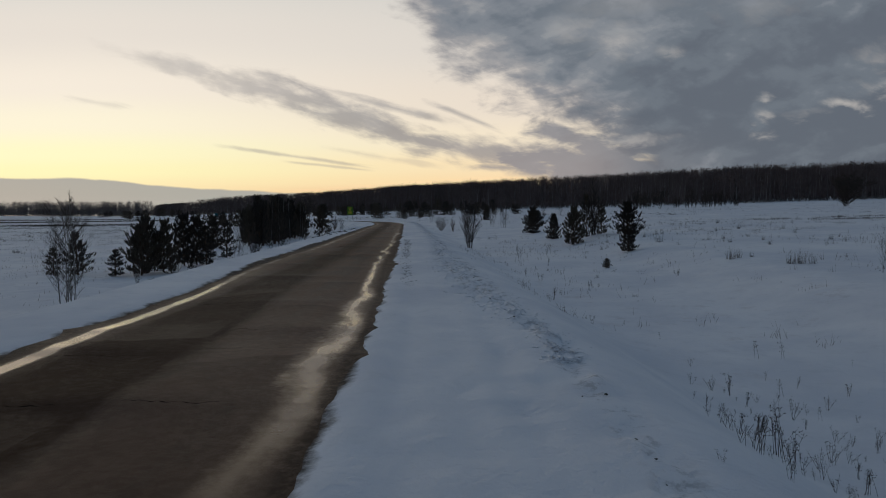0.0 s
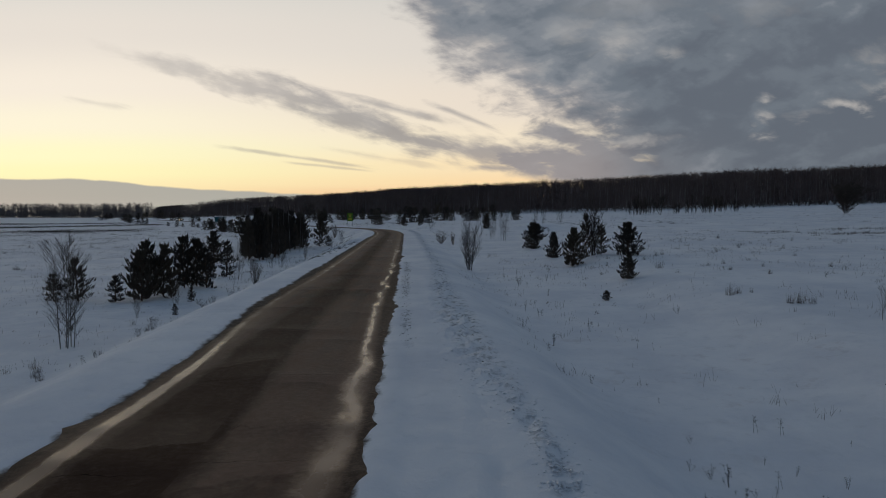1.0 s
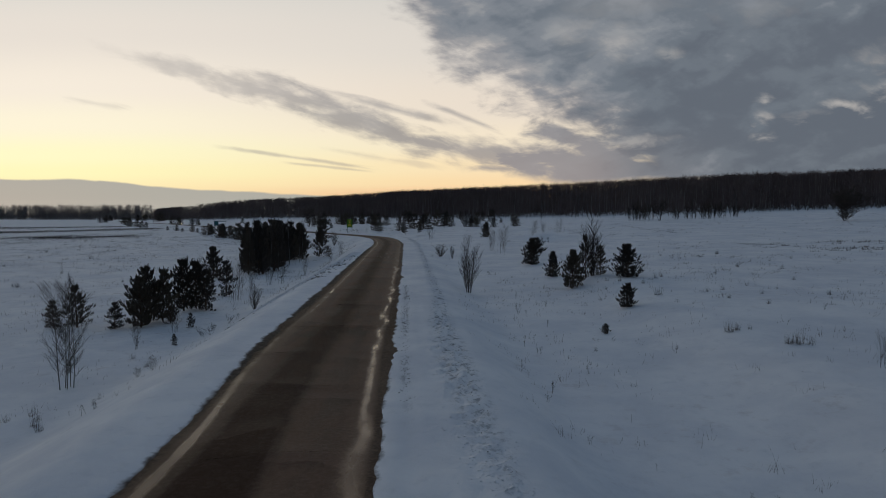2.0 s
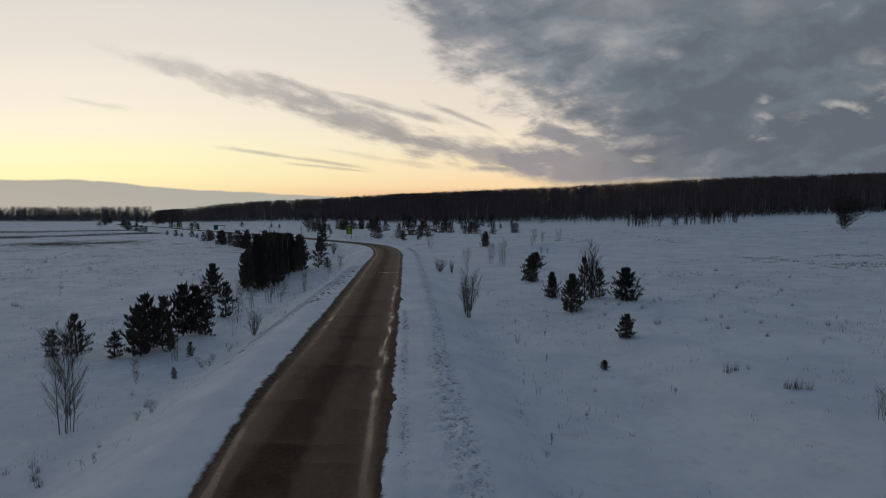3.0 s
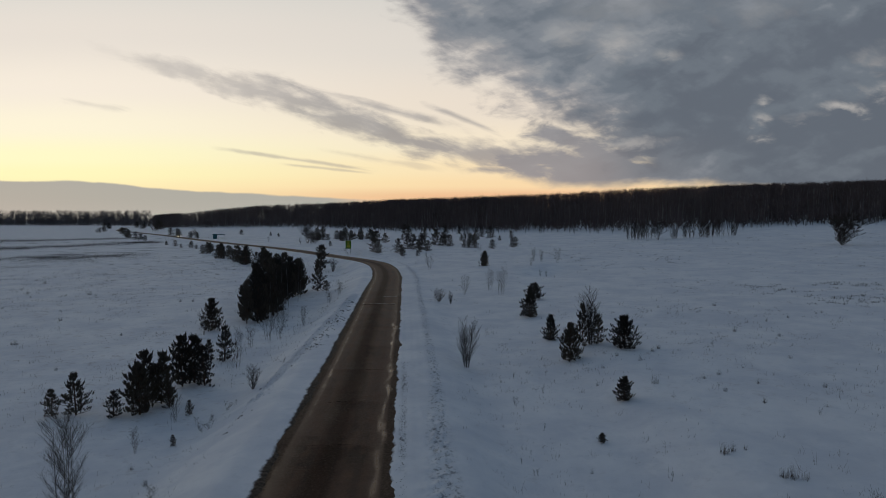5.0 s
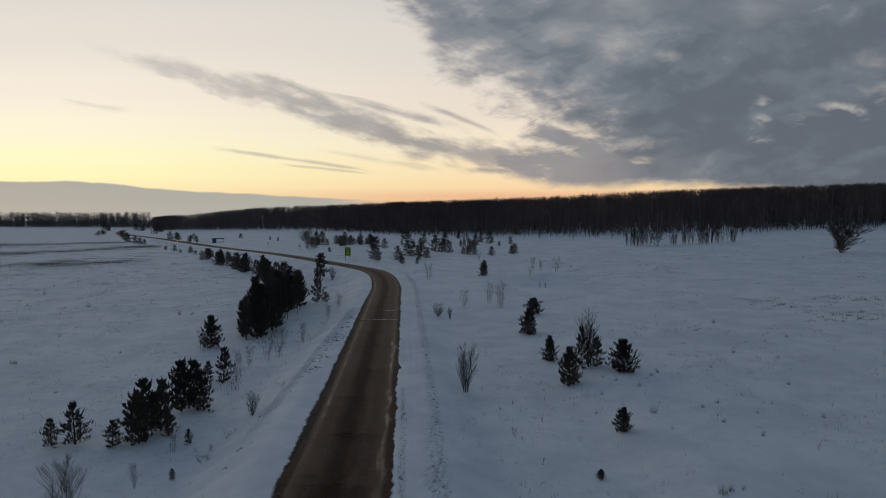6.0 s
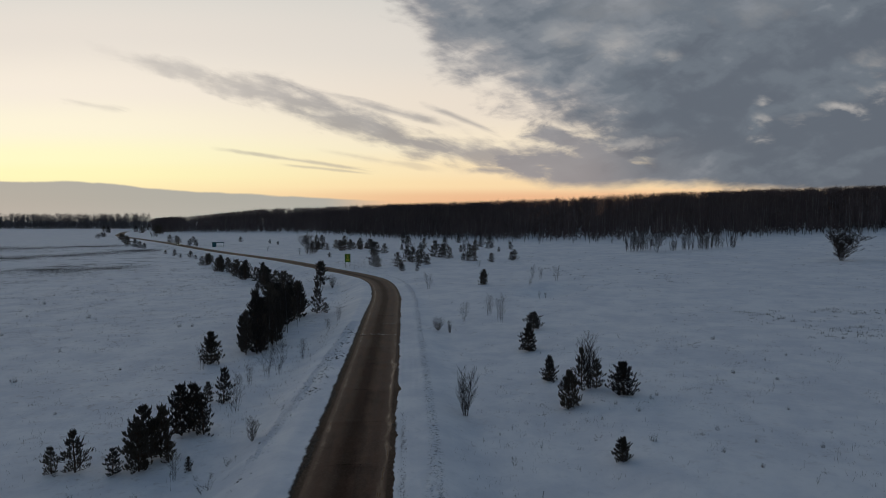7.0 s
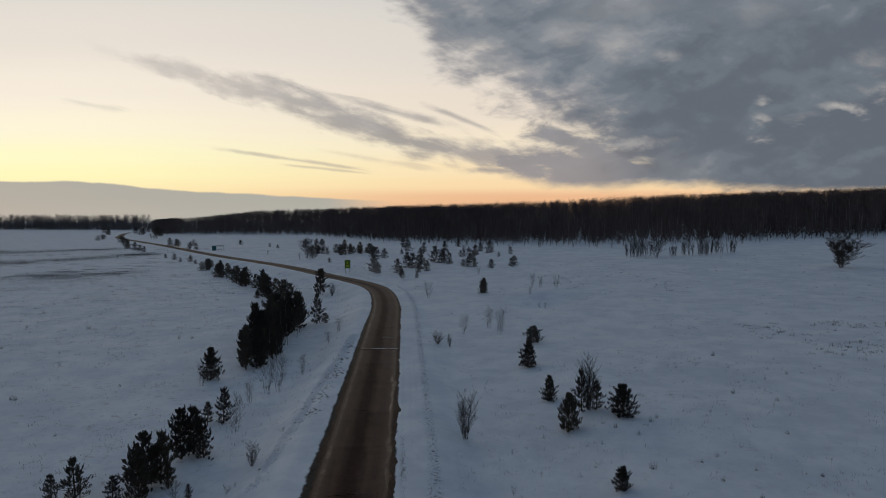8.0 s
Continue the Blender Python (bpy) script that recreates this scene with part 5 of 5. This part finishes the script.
def car(x, y, z, turn):
    ob = new("car")
    ob.matrix_basis = pose(x, y, z, 0, 0, turn)
    side = [(-2.1, 0.45), (-2.15, 0.85), (-1.9, 1.0), (-1.35, 1.45), (0.35, 1.45), (1.1, 0.98), (2.0, 0.85), (2.12, 0.5), (2.0, 0.3), (-2.0, 0.3)]
    body = Geo()
    k = len(side)
    for w, tuck in ((-0.85, 1), (0.85, 1)):
        body.v += [(w * (0.82 if h > 1.2 else 1.0), l, h) for l, h in side]
    body.f.append(tuple(range(k)))
    body.f.append(tuple(range(2 * k - 1, k - 1, -1)))
    for i in range(k):
        n = (i + 1) % k
        body.f.append((i, k + i, k + n, n))
    b = part("body", body, PAINT, ob, "dark grey car body")
    screen = Geo()
    screen.face((-0.62, 0.42, 1.42), (0.62, 0.42, 1.42), (0.74, 1.08, 1.02), (-0.74, 1.08, 1.02))
    glass = part("windscreen", screen, GLASS, b)
    glass.location = (0, 0.01, 0.015)
    for sx in (-1, 1):
        pane = Geo()
        pane.face((sx * 0.80, -1.3, 1.05), (sx * 0.80, 0.75, 1.05), (sx * 0.725, 0.3, 1.38), (sx * 0.725, -1.15, 1.38))
        part("side_window", pane, GLASS, b).location = (sx * 0.05, 0, 0)
        lamp = Geo()
        lamp.tube([(sx * 0.6, 2.0, 0.68), (sx * 0.6, 2.14, 0.68)], [0.13, 0.15], 10)
        part("headlight", lamp, LAMP, b, "lit warm headlight")
        for wy in (-1.3, 1.3):
            tyre = Geo()
            tyre.tube([(sx * 0.66, wy, 0.32), (sx * 0.70, wy, 0.32), (sx * 0.84, wy, 0.32), (sx * 0.88, wy, 0.32)], [0.26, 0.32, 0.32, 0.26], 16)
            wheel = part("wheel", tyre, RUBBER, ob)
            rim = Geo()
            rim.tube([(sx * 0.80, wy, 0.32), (sx * 0.895, wy, 0.32)], [0.2, 0.18], 12)
            part("rim", rim, STEEL, wheel)
    return tagged(ob, "dark car with lit headlights driving on the road", "car")


CAR_AT = (-157.6, 366.0)
car(*CAR_AT, float(road_z(CAR_AT[1])) + 0.03, 214)


# ---- clods of snow and grit thrown up by the plough ----
def clods(name, n, pick, size, material, label, seed):
    r = np.random.RandomState(seed)
    s, at, big = pick(r, n)
    i = np.clip(np.searchsorted(mid[:, 1], at), 1, len(mid) - 1)
    x, y = mid[i, 0] + nor[i, 0] * s, at
    z = verge_top(s, 0, x, y)
    ring = [(math.cos(k * 1.2566), math.sin(k * 1.2566)) for k in range(5)]
    shape = np.array([(0, 0, 1.0)] + [(c, q, 0.35) for c, q in ring] + [(c * 0.8, q * 0.8, -0.6) for c, q in ring])
    tri = [(0, 1 + k, 1 + (k + 1) % 5) for k in range(5)]
    for k in range(5):
        a, b = 1 + k, 1 + (k + 1) % 5
        tri += [(a, a + 5, b), (b, a + 5, b + 5)]
    V = shape[None] * r.uniform(0.6, 1.3, (n, 11, 1))
    turn = r.uniform(0, 6.283, n)
    scale = size * big * r.uniform(0.5, 1.4, n)
    c, q = np.cos(turn)[:, None], np.sin(turn)[:, None]
    long = r.uniform(0.8, 1.7, n)[:, None]
    px, py = V[:, :, 0] * long, V[:, :, 1]
    P3 = np.stack([(px * c - py * q) * scale[:, None] + x[:, None], (px * q + py * c) * scale[:, None] + y[:, None],
                   V[:, :, 2] * 0.55 * scale[:, None] + z[:, None]], 2)
    T = (np.array(tri)[None] + np.arange(n)[:, None, None] * 11).reshape(-1, 3)
    return tagged(new(name, big_mesh(name, P3.reshape(-1, 3), T, material)), label, "snow clods", kind="stuff")


def right_rim(r, n):
    at = 9 + 145 * r.rand(n) ** 1.5
    wide = step01(9, 22, at)
    trod = step01(9, 20, at) * step01(48, 34, at)
    return 6.16 - 0.35 * trod + r.normal(0, 1, n) * (0.16 + 0.22 * wide + 0.2 * trod) + 0.12 * np.sin(at * 0.7), at, 1 + at / 120


def left_rim(r, n):
    at = 45 + 55 * r.rand(n)
    return -(7.0 - (at - 54) * 0.06) + r.normal(0, 0.35, n), at, 1 + at / 120


def left_soil(r, n):
    at = 58 + 36 * r.rand(n)
    lump = 0.5 + 0.5 * np.sin(at * 1.1 + 2 * np.sin(at * 0.37))
    return -4.9 + r.normal(0, 0.5, n) + (at - 76) * 0.03, at, (0.4 + 0.9 * r.rand(n)) * (0.5 + lump)


def right_grit(r, n):
    at = 20 + 34 * r.rand(n)
    return 3.72 + r.normal(0, 0.13, n), at, 1 + at / 90


def right_soil(r, n):
    at = 4.5 + 120 * r.rand(n) ** 1.5
    return 6.1 + r.normal(0, 1, n) * (0.10 + 0.28 * step01(9, 22, at)), at, 0.8 + at / 150


def left_trail(r, n):
    at = 38 + 62 * r.rand(n)
    lump = np.sin(at * 0.9 + 2 * np.sin(at * 0.31)) > 0.1
    return -(6.9 - (at - 54) * 0.055) + r.normal(0, 0.45, n), at, np.where(lump, 0.5 + 0.8 * r.rand(n), 0.25)


GRIT = surface("frozen_grit", (0.03, 0.028, 0.027), (0.10, 0.095, 0.09), 0.9, 3, 30, 0.3)
clods("snow_clods", 6000, right_rim, 0.024, SNOW, "ploughed clods of snow along the verge", 1)
clods("snow_clods", 1500, left_rim, 0.07, SNOW, "trodden clods of snow along the bank", 2)
clods("soil_clods", 300, left_soil, 0.075, GRIT, "dark frozen soil clods on the bank", 3)
clods("soil_clods", 260, right_grit, 0.020, GRIT, "dark grit left along a tyre track", 4)
clods("soil_clods", 130, right_soil, 0.022, GRIT, "dark grit clods along the verge", 5)
clods("soil_clods", 150, left_trail, 0.07, GRIT, "dark frozen soil crumbs along a trodden trail", 6)
